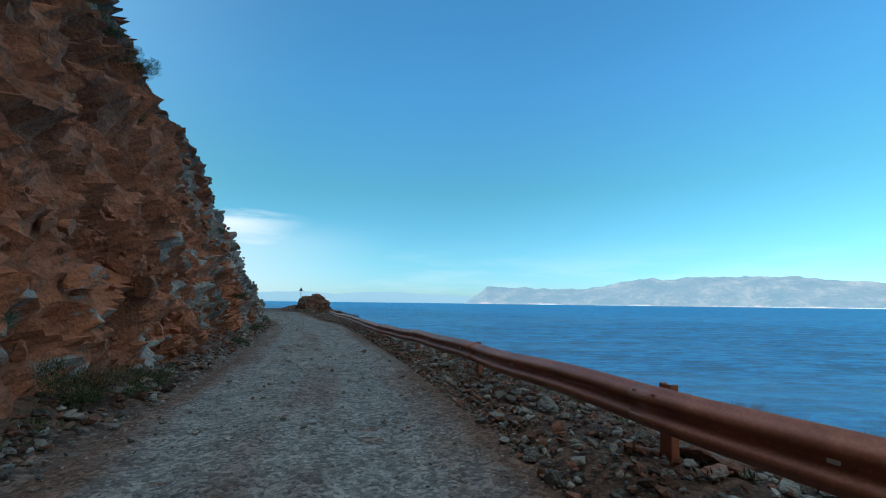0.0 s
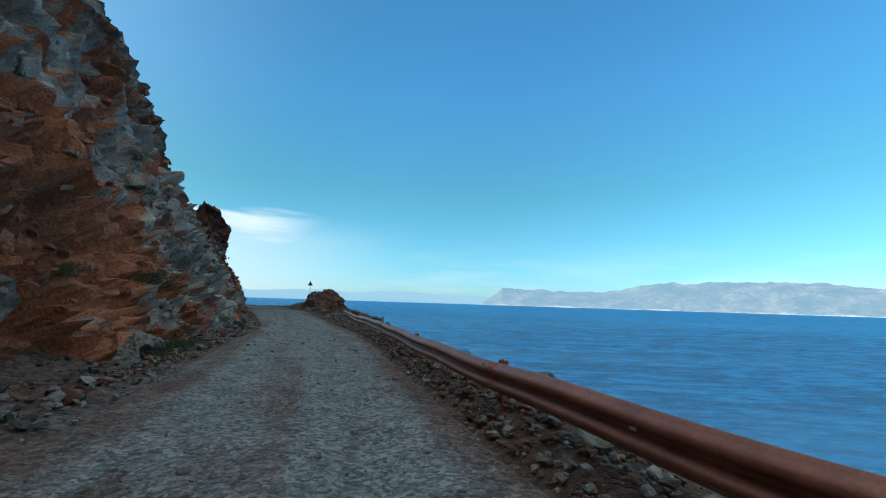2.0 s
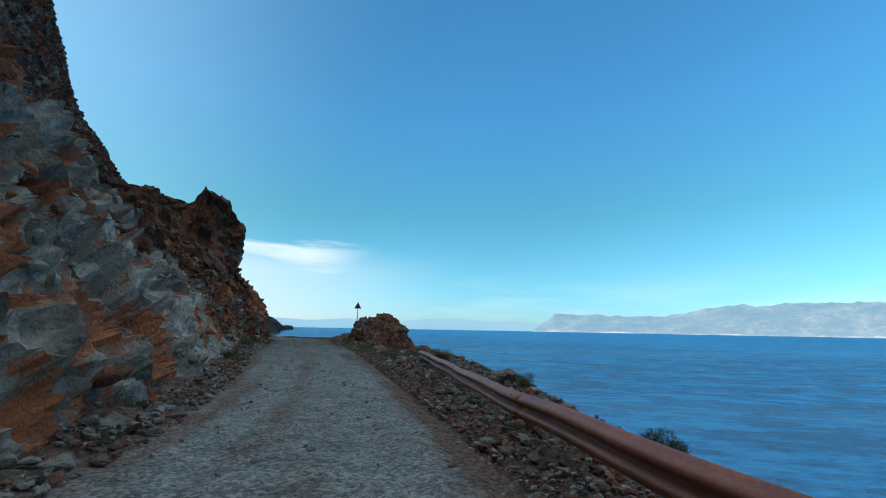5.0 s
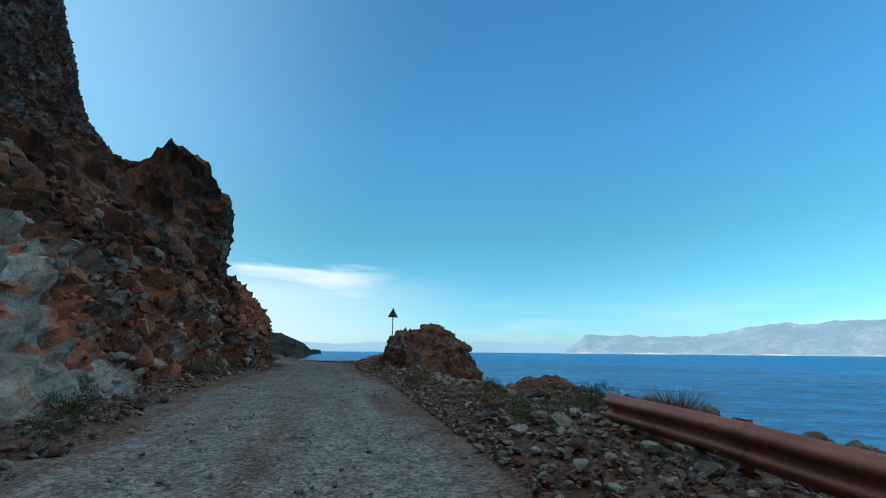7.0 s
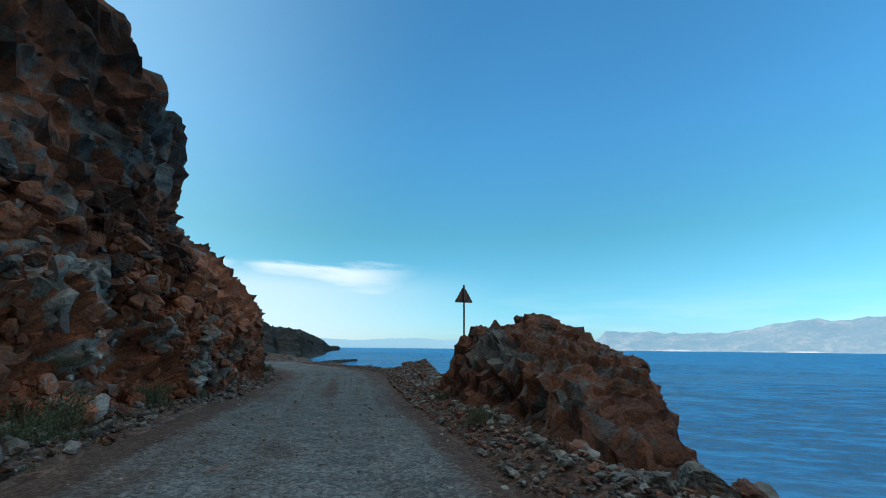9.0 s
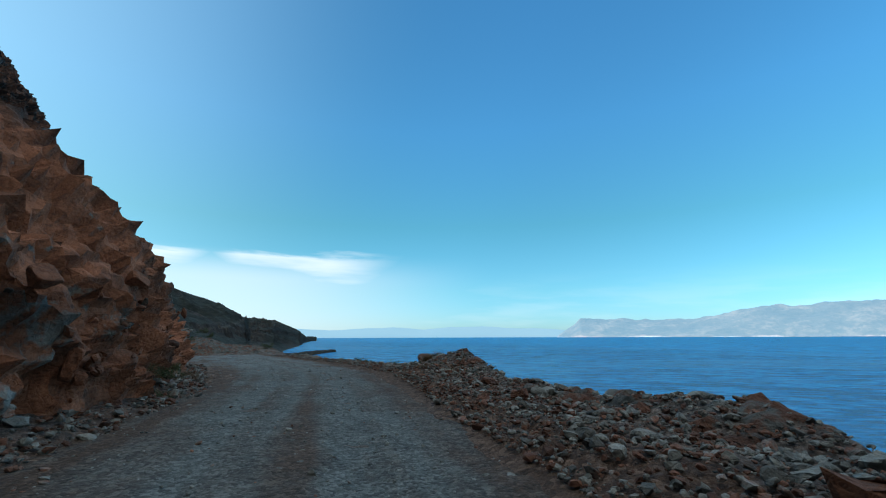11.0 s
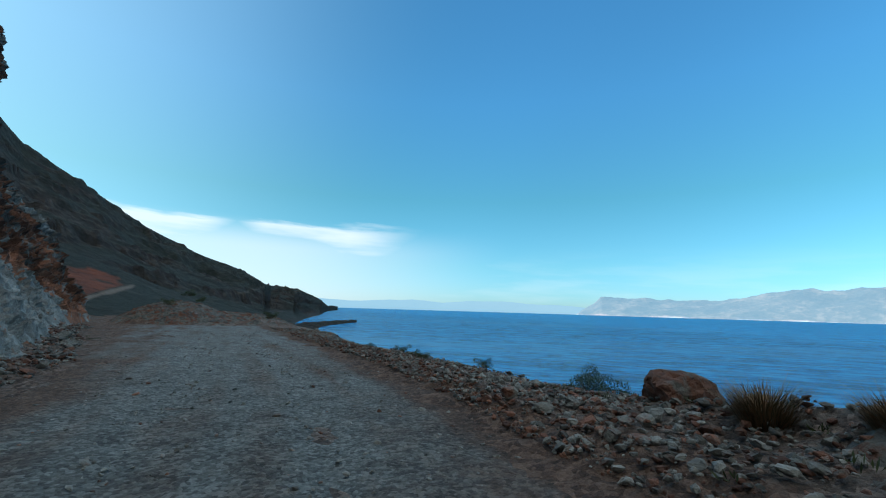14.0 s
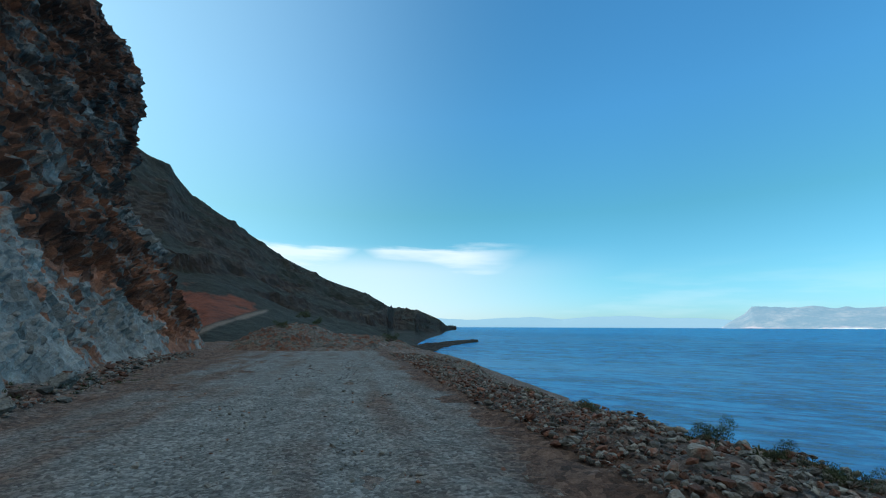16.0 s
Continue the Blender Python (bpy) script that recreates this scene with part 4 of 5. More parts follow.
# ---- loose stones on road, verge and bank ----
def stones():
    rng = np.random.default_rng(5)

    def spread(count, s0, s1, n0, n1, side=1.0):
        return rng.uniform(s0, s1, count), n0 + (n1 - n0) * rng.uniform(0, 1, count) ** side

    s, n = spread(15000, -3, 60, -2.6, 1.9)
    keep = rng.uniform(0, 1, len(s)) < 1 - 0.75 * (np.exp(-((n + 1.35) / 0.35) ** 2) + np.exp(-((n - 0.25) / 0.35) ** 2))
    s2, n2 = spread(7000, 60, 100, -3.4, 2.8)
    s, n = np.r_[s[keep], s2], np.r_[n[keep], n2]
    scatter("road_gravel", place(s, n, 0.0) + np.array([0, 0, 0.0]), np.minimum(rng.lognormal(-4.15, 0.55, len(s)), 0.06), SMALL, M_STONE, "loose gravel lying on the road", 11, 0.25, tone=rng.uniform(0.35, 0.95, len(s)))
    def verge(count, width, side):
        s = rng.uniform(-3, 104, count)
        start = np.interp(s, [0, 45, 60, 68, 76, 84, 100], [1.4, 1.6, 1.7, 1.9, 2.1, 2.3, 2.6])
        return s, start + width * rng.uniform(0, 1, count) ** side

    s, n = verge(56000, 3.3, 1.25)
    scatter("verge_rubble", on_ground(s, n), np.minimum(rng.lognormal(-3.6, 0.5, len(s)), 0.1), SMALL, M_STONE, "brown and grey rubble along the verge", 12, 0.5, tone=rng.uniform(0.2, 0.9, len(s)))
    for count, shapes, mean, low, high in ((9000, SMALL, -3.1, 0.03, 0.08), (3600, MIDDLE, -2.65, 0.06, 0.15)):
        s, n = verge(count, 5.0, 1.0)
        n += 0.4
        size = np.clip(rng.lognormal(mean, 0.42, len(s)), low, high) * np.interp(s, [74, 79], [1.0, 0.65])
        scatter("bank_rocks", on_ground(s, n), size, shapes, M_STONE, "angular grey rocks tipped down the bank", 13, 0.3, tone=rng.uniform(0.3, 0.95, len(s)))
    t = np.array(CLIFF)
    s = rng.uniform(-3, 105, 7000)
    n = -np.interp(s, t[:, 0], t[:, 2]) + 0.35 - 0.9 * rng.uniform(-0.6, 1, len(s)) ** 2 + 0.5 * rng.uniform(0, 1, len(s))
    p = on_ground(s, n)
    scatter("cliff_foot_rubble", p, np.clip(rng.lognormal(-3.2, 0.55, len(s)), 0.015, 0.17), SMALL, M_STONE, "fallen stones at the foot of the cliff", 14, 0.45)


stones()

# ---- the rust-brown guard rail ----
def build_rust(n, l, p):
    v = coords(n)
    a, b = noise_node(n, l, 2.5, 5, 0.65, v), noise_node(n, l, 45, 4, 0.7, v)
    c = ramp(n, l, a, [(0.3, (0.24, 0.078, 0.043)), (0.55, (0.41, 0.14, 0.076)), (0.75, (0.54, 0.21, 0.115))])
    c = mix(n, l, ramp(n, l, b, [(0.35, (0, 0, 0)), (0.75, (0.65, 0.6, 0.575))]), c, (0.117, 0.042, 0.023))
    l.new(c, p.inputs["Base Color"])
    p.inputs["Roughness"].default_value = 0.45
    p.inputs["Metallic"].default_value = 0.1
    bump(n, l, p, b, 0.25, 0.004)


M_RUST = material("rusted_steel", build_rust)


def build_white(n, l, p):
    p.inputs["Base Color"].default_value = (0.75, 0.75, 0.72, 1)
    p.inputs["Roughness"].default_value = 0.4


M_WHITE = material("reflector_white", build_white)
RAIL_S = [-12, 0, 6, 10.5, 15, 19, 25, 28, 34.7, 39, 41.7]
RAIL_N = [2.4, 2.25, 2.15, 2.03, 1.75, 1.66, 1.78, 1.85, 2.4, 2.9, 3.25]
BEAM = [(0.02, 0.0), (0.0, -0.02), (-0.028, -0.04), (-0.062, -0.058), (-0.068, -0.09), (-0.06, -0.105), (-0.015, -0.13), (0.012, -0.15),
        (0.012, -0.165), (-0.015, -0.185), (-0.06, -0.21), (-0.068, -0.225), (-0.062, -0.257), (-0.028, -0.275), (0.0, -0.295), (0.02, -0.315)]


def rail_top(s):
    return float(np.interp(s, [-12, 0, 10, 18, 28, 42], [0.69, 0.69, 0.65, 0.57, 0.6, 0.62]))


def rail_n(s):
    fine = np.arange(-14, 44, 0.5)
    c = np.convolve(np.pad(np.interp(fine, RAIL_S, RAIL_N), 5, "edge"), np.ones(11) / 11, "valid")
    return np.interp(s, fine, c)


def beam_piece(s0, s1, lap):
    """One corrugated length of rail, with thickness and a flare where it ends."""
    s = np.linspace(s0, s1, 22)
    prof = np.array(BEAM)
    bm = bmesh.new()
    rings = []
    for a in s:
        dip = 0.012 * math.sin(a * 1.9) + 0.01 * math.sin(a * 0.7 + 1)
        outer = [place(a, rail_n(a) + x - lap, rail_top(a) + z + dip) for x, z in prof]
        inner = [place(a, rail_n(a) + x - lap + 0.006, rail_top(a) + z + dip) for x, z in prof[::-1]]
        rings.append([bm.verts.new(q) for q in outer + inner])
    k = len(rings[0])
    for a, b in zip(rings, rings[1:]):
        for i in range(k):
            bm.faces.new((a[i], a[(i + 1) % k], b[(i + 1) % k], b[i]))
    bm.faces.new(rings[0][::-1])
    bm.faces.new(rings[-1])
    bmesh.ops.recalc_face_normals(bm, faces=bm.faces)
    for f in bm.faces:
        f.smooth = True
    return bm


def box(bm, m, x, y, z, bevel=0.004):
    """A bevelled box of those half sizes at the pose m."""
    made = bmesh.ops.create_cube(bm, size=2.0, matrix=m @ Matrix.Diagonal((x, y, z, 1)))
    edges = list({e for v in made["verts"] for e in v.link_edges})
    bmesh.ops.bevel(bm, geom=edges, offset=bevel, segments=2, affect="EDGES")


def at(s, n, z, turn=0.0):
    return Matrix.Translation(place(s, n, z)) @ Matrix.Rotation(heading(s) + turn, 4, "Z")


def guard_rail():
    root = tagged(new("guard_rail"), "rust-brown corrugated steel guard rail on short posts", "guard rail")
    posts = [2.85 + 4.13 * k for k in range(-4, 10)]
    for k, s in enumerate(posts):
        end = posts[k + 1] + 0.16 if k + 1 < len(posts) else 41.75
        beam = part("beam", beam_piece(s - 0.16, end, 0.004 * (k % 2)), M_RUST, root)
        n = float(rail_n(s))
        bm = bmesh.new()
        low = float(on_ground(np.array([s]), np.array([n + 0.14]))[0, 2] - road_z(s)) - 0.3
        mid, half = (rail_top(s) + low) / 2, (rail_top(s) - low) / 2
        lean = Matrix.Rotation(radians(3 * math.sin(s * 7)), 4, "Y")
        box(bm, at(s, n + 0.115, mid) @ lean, 0.006, 0.06, half, 0.002)
        for e in (-0.057, 0.057):
            box(bm, at(s, n + 0.145, mid) @ lean @ Matrix.Translation((0, e, 0)), 0.03, 0.004, half, 0.002)
        part("post", bm, M_RUST, root)
        bm = bmesh.new()
        box(bm, at(s, n + 0.06, rail_top(s) - 0.157), 0.045, 0.045, 0.06, 0.004)
        part("spacer", bm, M_RUST, root)
        for ds in (-0.1, 0.1):
            for z in (-0.055, -0.26):
                bm = bmesh.new()
                bmesh.ops.create_cone(bm, cap_ends=True, segments=8, radius1=0.014, radius2=0.01, depth=0.02,
                                      matrix=at(s + ds, n - 0.062, rail_top(s) + z) @ Matrix.Rotation(radians(-90), 4, "Y"))
                part("bolt", bm, M_RUST, beam)
    for s in (1.65, 5.4, 7.6, 9.85, 13.1, 17.6, 26.3, 33.0):
        bm = bmesh.new()
        box(bm, at(s, float(rail_n(s)) + 0.008, rail_top(s) - 0.157), 0.006, 0.03, 0.018, 0.003)
        part("reflector", bm, M_WHITE, root, "small white reflector plate")
    return root


guard_rail()

# ---- the rock outcrop between the road and the sea ----
def outcrop():
    s, n = np.meshgrid(np.arange(49.0, 61.5, 0.07), np.arange(2.0, 13.0, 0.07), indexing="ij")
    s, n = s.ravel(), n.ravel()
    q = np.stack([s, n, s * 0], 1)
    wob = 0.35 * fbm(q * 0.5, 3, 3)
    top = np.interp(n, [2.3, 2.8, 3.4, 4.3, 4.6, 5.2, 5.9, 6.15, 6.4, 6.8, 7.05, 7.5, 8.0, 9.0, 13], [1.35, 1.6, 1.75, 1.95, 2.15, 2.2, 1.7, 1.35, 1.45, 1.3, 0.5, -0.7, -1.8, -3.8, -9])
    front = -0.05 + (s + wob - 50.8) * 0.29 - 0.16 * np.clip(n - 5, 0, 9)
    back = 1.8 - (s + wob * 0.6 - 58.9) * 2.4
    side = 0.3 + (n + wob * 0.5 - 2.55) * 2.6 + np.clip(57.5 - s, 0, 9) * -0.12
    edge = np.interp(s, [50, 52, 54, 55.6, 57, 61], [2.6, 3.4, 4.9, 6.1, 6.45, 6.4])
    sea_side = 1.0 - (n + wob * 0.4 - edge) * 2.2
    h = np.minimum(np.minimum(np.minimum(top, front), np.minimum(back, side)), sea_side)
    p = place(s, n, h)
    p[:, 2] -= road_z(s) - 0.1
    c, t = math.cos(0.5), math.sin(0.5)                  # thin beds dip towards the sea
    warp = p + 0.22 * np.stack([fbm(p * 0.9, 2, 3), fbm(p * 0.9, 2, 5), fbm(p * 0.9, 2, 9)], 1)
    tilt = np.stack([warp[:, 0] * c - warp[:, 2] * t, warp[:, 1], warp[:, 2] * c + warp[:, 0] * t], 1)
    g1, g2, who, gtip = cells(tilt * np.array([0.6, 0.6, 1.9]), 3)
    e1, e2, ewho, etip = cells(tilt * np.array([1.6, 1.6, 5.0]), 13)
    d = 0.14 * (who - 0.5) + 0.06 * gtip - 0.2 * (1 - np.clip((g2 - g1) / 0.12, 0, 1)) ** 2 + 0.12 * (ewho - 0.5) + 0.08 * etip - 0.08 * (1 - np.clip((e2 - e1) / 0.16, 0, 1)) ** 2
    bed = tilt[:, 2] * 2.6 + 0.5 * fbm(tilt * np.array([0.5, 0.5, 0.2]), 3, 33)
    saw, thin = bed - np.floor(bed), bed * 2.7 - np.floor(bed * 2.7)
    d += 0.15 * (saw - 0.5) + 0.06 * (thin - 0.5)         # each bed stands out as a small ledge
    d += 0.07 * facet(turned(tilt, 0.6, 0.3) * np.array([2.4, 2.2, 4.0]), 31) + 0.08 * facet(turned(tilt, 1.4, 0.2) * np.array([5.5, 5.5, 8.0]), 32) - 0.03
    shape = (len(np.arange(49.0, 61.5, 0.07)), -1, 3)
    v = p.reshape(shape)
    nn = normals(v)
    nn *= np.sign(nn[..., 2:3])
    v = v + nn * d.reshape(shape[0], -1)[..., None]
    warm = 0.6 + 0.2 * fbm(p * 0.4, 3, 17) + 0.12 * (who - 0.5) + 0.15 * smoothstep(1.2, 0.2, p[:, 2])
    tone = 0.27 + 0.15 * (who - 0.5) + 0.35 * (ewho - 0.5)
    m = grid_mesh("rock_outcrop", v, False, warm=warm, tone=tone)
    m.materials.append(M_CLIFF)
    root = tagged(new("rock_outcrop", m), "cracked brown rock outcrop standing between road and sea", "rock")
    for name, s, n, z, size, seed, look_of in (("knob", 55.9, 6.0, 1.0, 0.36, 71, "rounded brown knob of rock on the shoulder"), ("slab", 57.3, 4.6, 1.75, 0.5, 72, "tilted brown slab on the crest"),
                                              ("slab", 57.0, 3.6, 1.5, 0.42, 73, "tilted brown slab on the crest"), ("slab", 55.0, 5.2, 0.95, 0.4, 74, "brown slab lying on the slope")):
        (v, f), = stone_shapes(1, 4, seed, 0.6)
        v = v + v / np.linalg.norm(v, axis=1, keepdims=True) * (0.13 * fbm(v * 1.6 + seed, 4, seed))[:, None]
        mesh = array_mesh(name, v * size, f, False, warm=np.full(len(v), 0.5), tone=np.full(len(v), 0.28))
        mesh.materials.append(M_CLIFF)
        ob = tagged(new(name, mesh), look_of)
        ob.parent = root
        ob.matrix_basis = Matrix.Translation(Vector(place(s, n, z))) @ Matrix.Rotation(heading(s), 4, "Z") @ Matrix.Rotation(-0.35, 4, "X")
    return root


outcrop()

# ---- the warning sign, seen from behind ----
def build_tin(n, l, p):
    v = coords(n)
    a = noise_node(n, l, 9, 5, 0.65, v)
    l.new(ramp(n, l, a, [(0.35, (0.10, 0.085, 0.075)), (0.65, (0.2, 0.16, 0.135))]), p.inputs["Base Color"])
    p.inputs["Roughness"].default_value, p.inputs["Metallic"].default_value = 0.6, 0.5


M_TIN = material("weathered_sheet_steel", build_tin)


def warning_sign():
    base = Vector((-18.42, 57.0, 0.0))
    root = tagged(new("warning_sign"), "triangular road sign with a bare grey back on a thin post", "road sign")
    root.location = base
    turn = Matrix.Rotation(heading(58), 4, "Z")
    bm = bmesh.new()
    bmesh.ops.create_cone(bm, cap_ends=True, segments=14, radius1=0.025, radius2=0.025, depth=3.2, matrix=Matrix.Translation((0, 0, 1.55)))
    part("post", bm, M_TIN, root)
    bm = bmesh.new()
    w, h, r = 0.25, 0.46, 0.03
    pts = []
    for cx, cz, a0 in ((-w + r, r, 210), (w - r, r, 330), (0, h - r * 1.4, 90)):
        for k in range(-2, 3):
            a = radians(a0 + k * 30)
            pts.append((cx + r * math.cos(a), cz + r * math.sin(a)))
    front = [bm.verts.new(turn @ Vector((x, 0.03, 2.66 + z))) for x, z in pts]
    backv = [bm.verts.new(turn @ Vector((x, 0.042, 2.66 + z))) for x, z in pts]
    bm.faces.new(front)
    bm.faces.new(backv[::-1])
    for i in range(len(pts)):
        j = (i + 1) % len(pts)
        bm.faces.new((front[j], front[i], backv[i], backv[j]))
    bmesh.ops.recalc_face_normals(bm, faces=bm.faces)
    plate = part("plate", bm, M_TIN, root)
    for z in (2.74, 2.92):
        bm = bmesh.new()
        box(bm, turn @ Matrix.Translation((0, 0.018, z)), 0.05 if z > 2.8 else 0.12, 0.01, 0.012, 0.002)
        part("bracket", bm, M_TIN, plate)
    return root


warning_sign()

# ---- plants ----
def leaf_material(name, a, b):
    def build(n, l, p):
        g = n.new("ShaderNodeNewGeometry")
        l.new(ramp(n, l, g.outputs["Random Per Island"], [(0.0, a), (1.0, b)]), p.inputs["Base Color"])
        p.inputs["Roughness"].default_value = 0.8
    return material(name, build)


M_GREY_LEAF = leaf_material("grey_green_leaf", (0.05, 0.075, 0.04), (0.14, 0.17, 0.105))
M_DARK_LEAF = leaf_material("dark_green_leaf", (0.025, 0.045, 0.018), (0.08, 0.11, 0.045))
M_DRY = leaf_material("dry_twig", (0.07, 0.045, 0.025), (0.2, 0.13, 0.075))
M_GRASS = leaf_material("dry_grass", (0.06, 0.06, 0.028), (0.22, 0.125, 0.065))
M_TWIG = leaf_material("twig_bark", (0.06, 0.045, 0.035), (0.12, 0.09, 0.07))


def shrub(kind, seed):
    """A shrub of unit radius on the ground: an Empty with stems and foliage."""
    rng = np.random.default_rng(seed)
    name = {"grey": "shrub", "dark": "shrub", "dry": "dry_shrub", "grass": "grass_tuft"}[kind]
    root = new(name)
    count = {"grey": 3200, "dark": 3200, "dry": 1500, "grass": 900}[kind]
    lobes = rng.normal(size=(9, 3)) * np.array([0.5, 0.5, 0.28]) + np.array([0, 0, 0.42])
    vs, fs = [], []
    if kind == "grass":
        for i in range(count):
            a, r = rng.uniform(0, 6.28), rng.uniform(0, 0.5) ** 0.8
            base = np.array([r * math.cos(a), r * math.sin(a), -0.05])
            lean = np.array([math.cos(a), math.sin(a), 0]) * rng.uniform(0.2, 1.1) + rng.normal(0, 0.14, 3)
            h, w = rng.uniform(0.35, 1.0), 0.012
            side = np.array([-math.sin(a), math.cos(a), 0]) * w
            mid, tip = base + lean * 0.35 + np.array([0, 0, h * 0.6]), base + lean + np.array([0, 0, h])
            k = len(vs)
            vs += [base - side, base + side, mid + side * 0.7, mid - side * 0.7, tip]
            fs += [(k, k + 1, k + 2), (k, k + 2, k + 3), (k + 3, k + 2, k + 4)]
    else:
        for i in range(count):
            c = lobes[rng.integers(len(lobes))]
            d = rng.normal(size=3)
            d /= np.linalg.norm(d)
            q = c + d * 0.42 * rng.uniform(0.05, 1) ** 0.5 * np.array([1, 1, 0.85])
            if q[2] < 0:
                q[2] *= -0.4
            up = d * 0.6 + np.array([0, 0, 0.6]) + rng.normal(0, 0.35, 3)
            up /= np.linalg.norm(up)
            side = np.cross(up, rng.normal(size=3))
            side /= np.linalg.norm(side)
            long, wide = (rng.uniform(0.06, 0.11), 0.016) if kind != "dry" else (rng.uniform(0.14, 0.3), 0.006)
            k = len(vs)
            vs += [q, q + up * long * 0.5 + side * wide, q + up * long, q + up * long * 0.5 - side * wide]
            fs += [(k, k + 1, k + 2), (k, k + 2, k + 3)]
    m = array_mesh("foliage", np.array(vs), np.array(fs), False)
    m.materials.append({"grey": M_GREY_LEAF, "dark": M_DARK_LEAF, "dry": M_DRY, "grass": M_GRASS}[kind])
    ob = new("foliage", m)
    ob.parent = root
    if kind != "grass":
        bm = bmesh.new()
        for c in lobes:
            for _ in range(3):
                tip = Vector(c) + Vector(rng.normal(0, 0.16, 3))
                turn = tip.to_track_quat("Z", "Y").to_matrix().to_4x4()
                bmesh.ops.create_cone(bm, segments=5, radius1=0.022, radius2=0.006, depth=tip.length, matrix=turn @ Matrix.Translation((0, 0, tip.length / 2)))
        part("stem", bm, M_TWIG, root)
    label = {"grey": "small grey-green shrub growing among stones", "dark": "dark green shrub clinging to rock and rubble",
             "dry": "dry brown twiggy shrub among stones", "grass": "dry tuft of brown and green grass"}[kind]
    return tagged(root, label, "shrub" if kind != "grass" else "grass", "plants beside the road")


PLANTS = {  # kind: s, n, height above the cliff's foot or None for the ground, radius
    "dry": [(43.0, 2.3, None, 0.34), (45.0, 3.0, None, 0.28), (70.0, 2.6, None, 0.16), (10.9, 2.9, None, 0.4), (5.0, 3.0, None, 0.35), (52.0, -3.9, 0.1, 0.3), (55.2, -3.9, 0.15, 0.35),
            (72.3, -3.7, 0.0, 0.35), (6.1, -2.8, 0.25, 0.3), (76.4, 5.3, None, 0.3)],
    "grey": [(42.3, 2.5, None, 0.3), (42.5, 3.4, None, 0.3), (48.0, 2.0, None, 0.3), (47.5, 2.2, None, 0.24), (54.5, 2.1, None, 0.3), (44.0, 4.4, None, 0.32), (54.6, -4.1, 0.1, 0.62), (54.0, -3.9, 0.1, 0.4), (58.4, -4.1, 0.1, 0.55),
             (55.8, -4.35, 1.0, 0.24), (51.4, -3.6, 0.2, 0.4), (58.5, -4.2, 0.2, 0.32), (5.4, -3.3, 0.95, 0.3), (41.0, 3.1, None, 0.2), (19.0, 2.5, None, 0.3), (60.5, -3.7, 0.1, 0.22), (36.0, 4.2, None, 0.3)],
    "dark": [(5.8, -2.9, 0.2, 0.36), (7.3, -2.7, 0.1, 0.28), (14.3, -2.6, 0.0, 0.28), (19.0, -3.5, 1.4, 0.25), (17.8, -3.7, 2.9, 0.35), (20.5, -3.1, 0.1, 0.25), (21.8, -3.9, 1.4, 0.34), (21.0, -3.0, 0.0, 0.3),
             (32.3, -2.7, 0.0, 0.28), (29.0, -2.9, 0.0, 0.4), (34.5, -3.2, 0.1, 0.32), (43.3, -3.1, 0.0, 0.3), (44.3, -3.4, 0.15, 0.35), (46.0, -7.4, 6.6, 0.6), (9.4, -5.0, 6.6, 0.4), (10.2, -5.0, 5.9, 0.36), (10.8, -5.0, 5.2, 0.3), (9.0, -5.0, 7.4, 0.4), (68.3, -3.4, 0.0, 0.26),
             (68.8, -3.5, 0.4, 0.3), (75.9, 5.0, None, 0.36), (76.6, 5.1, None, 0.4), (75.3, 5.2, None, 0.34), (84.5, 3.7, None, 0.17), (87.0, 3.9, None, 0.16), (82.6, 4.0, None, 0.22), (82.0, 4.1, None, 0.2),
             (81.4, 4.1, None, 0.2), (31.0, 3.6, None, 0.28), (57.5, 2.2, None, 0.2), (46.8, -5.9, 4.1, 0.26),
             (47.0, -5.9, 3.7, 0.22), (47.0, -5.5, 3.3, 0.2), (46.4, -5.8, 3.8, 0.2), (22.5, -4.9, 3.7, 0.3), (23.2, -5.2, 4.5, 0.25), (113.5, -2.5, 2.3, 0.5), (111.2, -4.0, 1.5, 0.45), (116.0, -1.5, 1.8, 0.45), (112, 4.0, 0.5, 0.5), (12.3, -3.4, 1.8, 0.22),
             (20.8, -3.9, 1.4, 0.3), (19.6, -2.9, 0.05, 0.3), (21.6, -2.8, 0.0, 0.24), (74.9, 5.0, None, 0.3), (79.6, 4.9, None, 0.2)],
    "grass": [(73.0, 3.7, None, 0.34), (73.3, 4.1, None, 0.36), (3.4, 4.2, None, 0.3), (4.0, 4.3, None, 0.28), (2.9, 4.2, None, 0.26), (41.6, 3.9, None, 0.45), (83.4, 4.2, None, 0.16), (72.2, 3.7, None, 0.24)],
}


def plants():
    rng = np.random.default_rng(4)
    for j, (kind, spots) in enumerate(PLANTS.items()):
        made = [shrub(kind, 10 * j + k) for k in range(2)]
        for i, (s, n, z, r) in enumerate(spots):
            p = on_ground(np.array([s]), np.array([n]))[0] if z is None else on_cliff(s, z) if n < 0 and 0.6 < z and s < 100 else place(s, n, z)
            high = r * rng.uniform(0.85, 1.15)
            m = Matrix.Translation(Vector(p) - Vector((0, 0, 0.03))) @ Matrix.Rotation(rng.uniform(0, 6.28), 4, "Z") @ Matrix.Diagonal((r, r, high, 1))
            if i < 2:
                made[i].matrix_basis = m
            else:
                ob = made[i % 2]
                twin = copy_thing(ob, Matrix.Identity(4))
                twin.matrix_basis = m


plants()

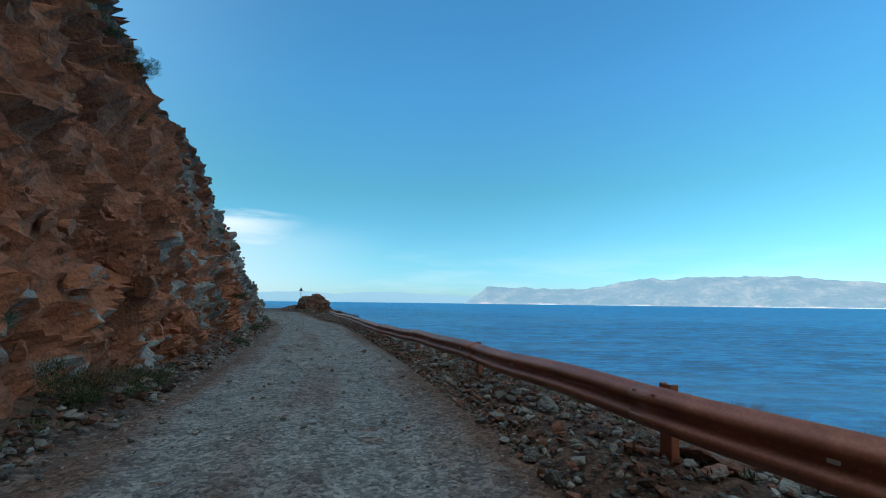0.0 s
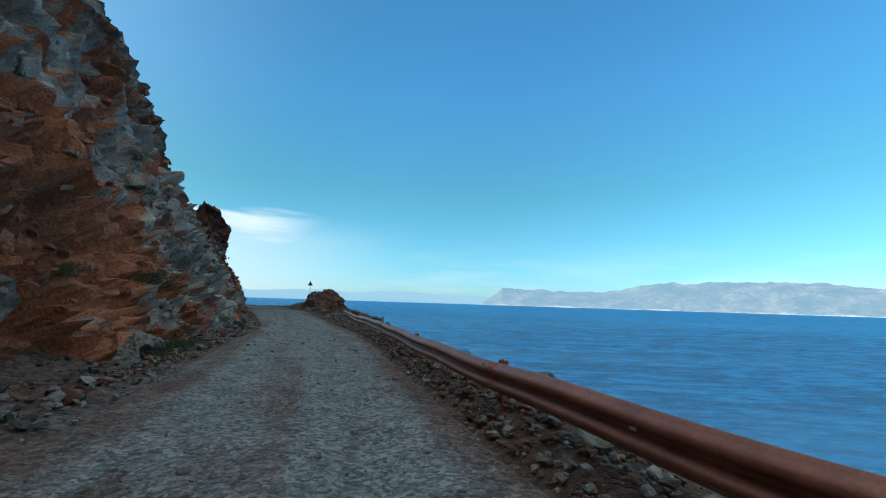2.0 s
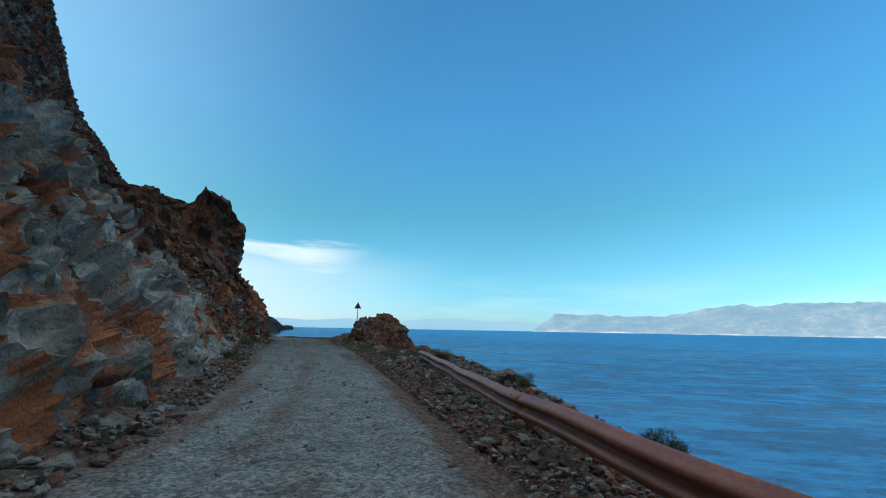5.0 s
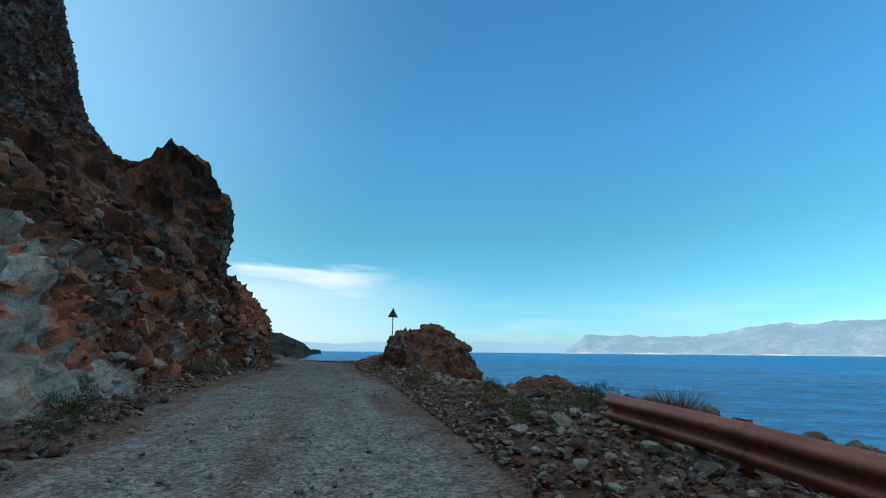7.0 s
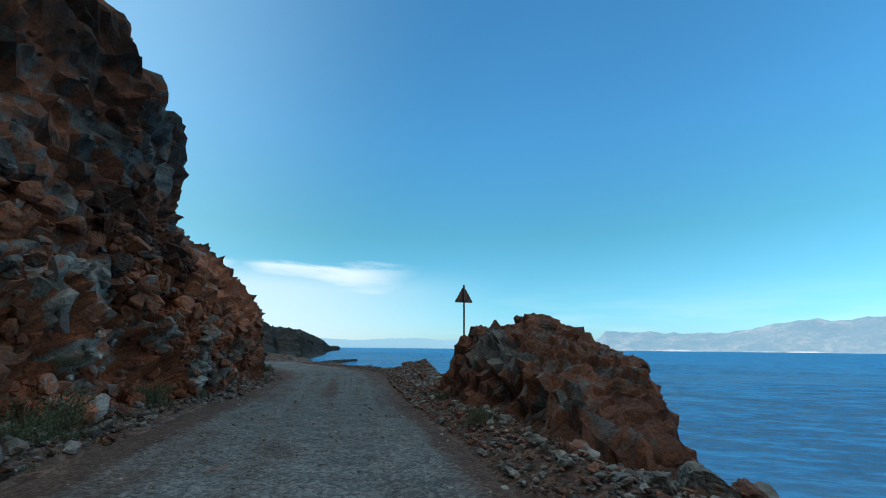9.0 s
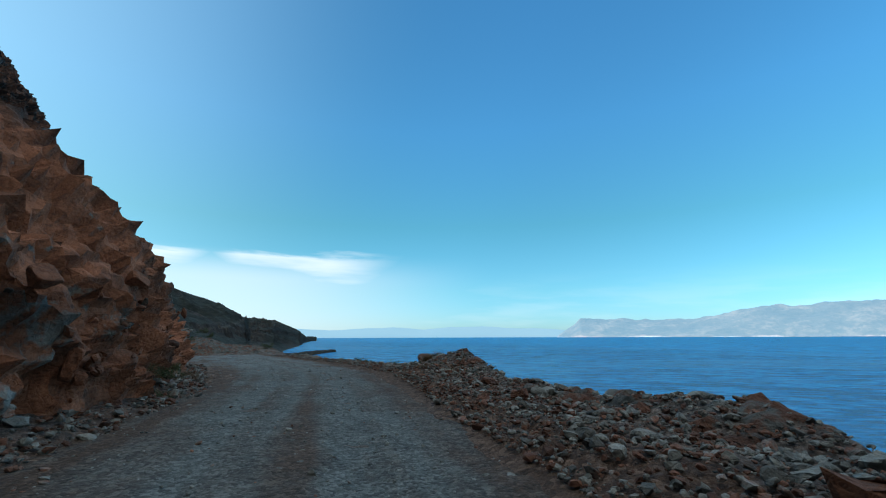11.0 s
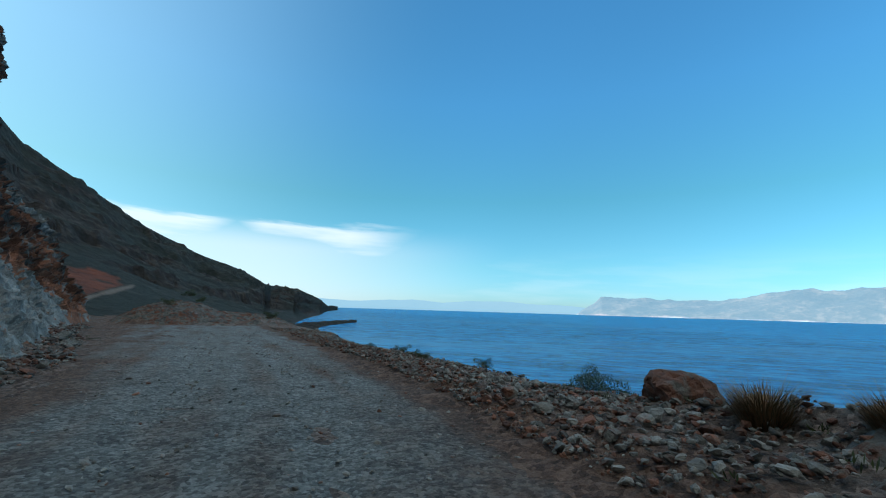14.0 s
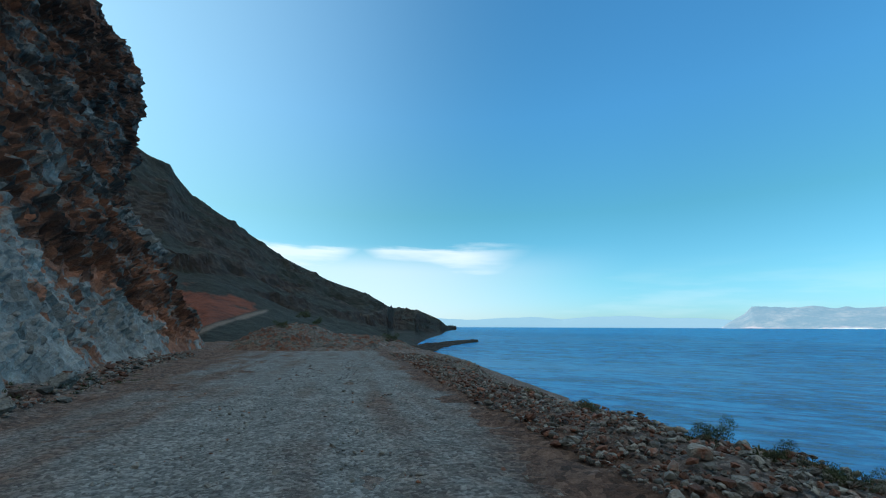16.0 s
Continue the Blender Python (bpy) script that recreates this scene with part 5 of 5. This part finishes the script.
# ---- boulders ----
def boulder(name, label, s, n, size, seed, mat, warm, z=None, flat=0.7, tone=0.55):
    (v, f), = stone_shapes(1, 4, seed, flat)
    q = v * 1.0
    v = v + v / np.linalg.norm(v, axis=1, keepdims=True) * (0.12 * fbm(q * 1.6 + seed, 4, seed))[:, None]
    m = array_mesh(name, v * size, f, False, warm=np.full(len(v), warm), tone=np.full(len(v), tone))
    m.materials.append(mat)
    ob = tagged(new(name, m), label, "boulder", "boulders beside the road")
    p = on_ground(np.array([s]), np.array([n]))[0] if z is None else on_cliff(s, z) if n < 0 else place(s, n, z)
    ob.matrix_basis = Matrix.Translation(Vector(p) + Vector((0, 0, size * 0.22))) @ Matrix.Rotation(seed * 2.1, 4, "Z")
    return ob


for k, (s, n, size, warm, z, label) in enumerate([
        (11.8, 0.8, 0.1, 0.6, 0.02, "brown stone lying alone on the road"), (50.8, 2.45, 0.2, 0.1, None, "pale grey boulder on the bank"), (50.6, 2.75, 0.22, 0.3, None, "rounded grey-brown boulder on the bank"),
        (50.4, 3.0, 0.17, 0.75, None, "small pinkish boulder on the bank"), (74.0, 3.95, 0.4, 0.66, 0.25, "large tan sandstone boulder at the bank's edge"), (46.2, 4.3, 0.16, 0.75, None, "rust-brown rock at the bank's edge"),
        (49.8, -5.8, 0.5, 0.15, 3.4, "pale slab of rock resting on a ledge of the cliff"), (51.6, -5.6, 0.4, 0.2, 3.2, "pale slab of rock resting on a ledge of the cliff"),
        (46.0, -4.9, 0.45, 0.2, 2.0, "pale grey block on the lower face of the cliff"), (59.4, -5.1, 0.45, 0.1, 3.3, "dark grey boulder wedged in the cliff"), (44.4, 3.6, 0.26, 0.35, None, "grey angular rock behind the rail's end"), (43.6, 4.0, 0.22, 0.45, None, "grey angular rock behind the rail's end"), (2.9, 2.75, 0.3, 0.6, None, "brown boulder at the foot of a rail post"),
        (18.9, -3.1, 0.42, 0.1, None, "big grey block fallen from the cliff"), (19.9, -3.3, 0.5, 0.15, None, "big grey block fallen from the cliff"), (23.5, -3.5, 0.42, 0.1, 0.7, "pale grey slab leaning on the cliff"),
        (48.5, 3.1, 0.2, 0.3, None, "pale stone among rubble on the bank"), (46.9, 2.4, 0.17, 0.2, None, "pale stone among rubble on the bank"), (66.8, 3.3, 0.17, 0.7, None, "rust-brown stone in the rubble"),
        (68.6, 2.9, 0.16, 0.75, None, "rust-brown stone in the rubble"), (64.3, 2.9, 0.18, 0.75, None, "rust-brown stone in the rubble"),
        (89.0, -5.5, 0.35, 0.15, None, "grey rock fallen at the cliff's foot"), (86.0, -4.6, 0.25, 0.3, None, "grey rock fallen at the cliff's foot"), (53.0, -3.6, 0.22, 0.6, None, "orange rock fallen at the cliff's foot"),
        (56.5, -3.9, 0.25, 0.6, None, "orange rock fallen at the cliff's foot"), (42.0, -3.0, 0.25, 0.6, None, "brown rock fallen at the cliff's foot"), (33.0, -2.8, 0.2, 0.3, None, "grey rock fallen at the cliff's foot"),
        (14.0, 2.9, 0.35, 0.3, None, "grey boulder on the bank below the rail"), (17.0, 3.2, 0.45, 0.25, None, "grey boulder on the bank below the rail"), (36.5, 3.9, 0.4, 0.35, None, "grey boulder on the bank below the rail")]):
    boulder("boulder", label, s, n, size, k + 1, M_STONE, warm, z)


# ---- low weeds among the stones ----
def weeds():
    rng = np.random.default_rng(9)
    spots = [(20.5, -3.0, 1.6, 0.3, 700), (29.0, -2.9, 1.0, 0.25, 300), (4.5, -2.8, 2.5, 0.3, 700), (44.0, -3.2, 1.5, 0.3, 500), (54.5, -3.7, 2.5, 0.35, 700), (70.0, 3.6, 2.2, 0.6, 400),
             (45.0, 3.2, 2.5, 0.7, 600), (52.5, 2.4, 1.5, 0.3, 250), (89.0, -5.4, 2.5, 0.4, 500), (4.0, 3.2, 4.0, 0.5, 1400), (11.0, 2.9, 3.0, 0.4, 800), (20.0, 2.6, 2.0, 0.3, 300), (78.0, 4.0, 5.0, 0.4, 500)]
    base, size = [], []
    for s, n, ds, dn, count in spots:
        for _ in range(count // 14):
            a, b = s + rng.normal(0, ds * 0.6), n + rng.normal(0, dn * 0.7)
            c = on_ground(np.array([a]), np.array([b]))[0]
            base += [c + np.array([rng.normal(0, 0.05), rng.normal(0, 0.05), 0.0]) for _ in range(14)]
    base = np.array(base)
    k = len(base)
    up = rng.normal(0, 0.5, (k, 3)) + np.array([0, 0, 0.8])
    up /= np.linalg.norm(up, axis=1, keepdims=True)
    side = np.cross(up, rng.normal(size=(k, 3)))
    side /= np.linalg.norm(side, axis=1, keepdims=True)
    long = rng.uniform(0.03, 0.09, (k, 1))
    v = np.stack([base, base + up * long * 0.5 + side * 0.007, base + up * long, base + up * long * 0.5 - side * 0.007], 1).reshape(-1, 3)
    f = np.arange(4 * k).reshape(k, 4)
    m = array_mesh("low_weeds", v, f, False)
    m.materials.append(M_DARK_LEAF)
    return tagged(new("low_weeds", m), "low green weeds between the stones", "weeds", kind="stuff")


weeds()
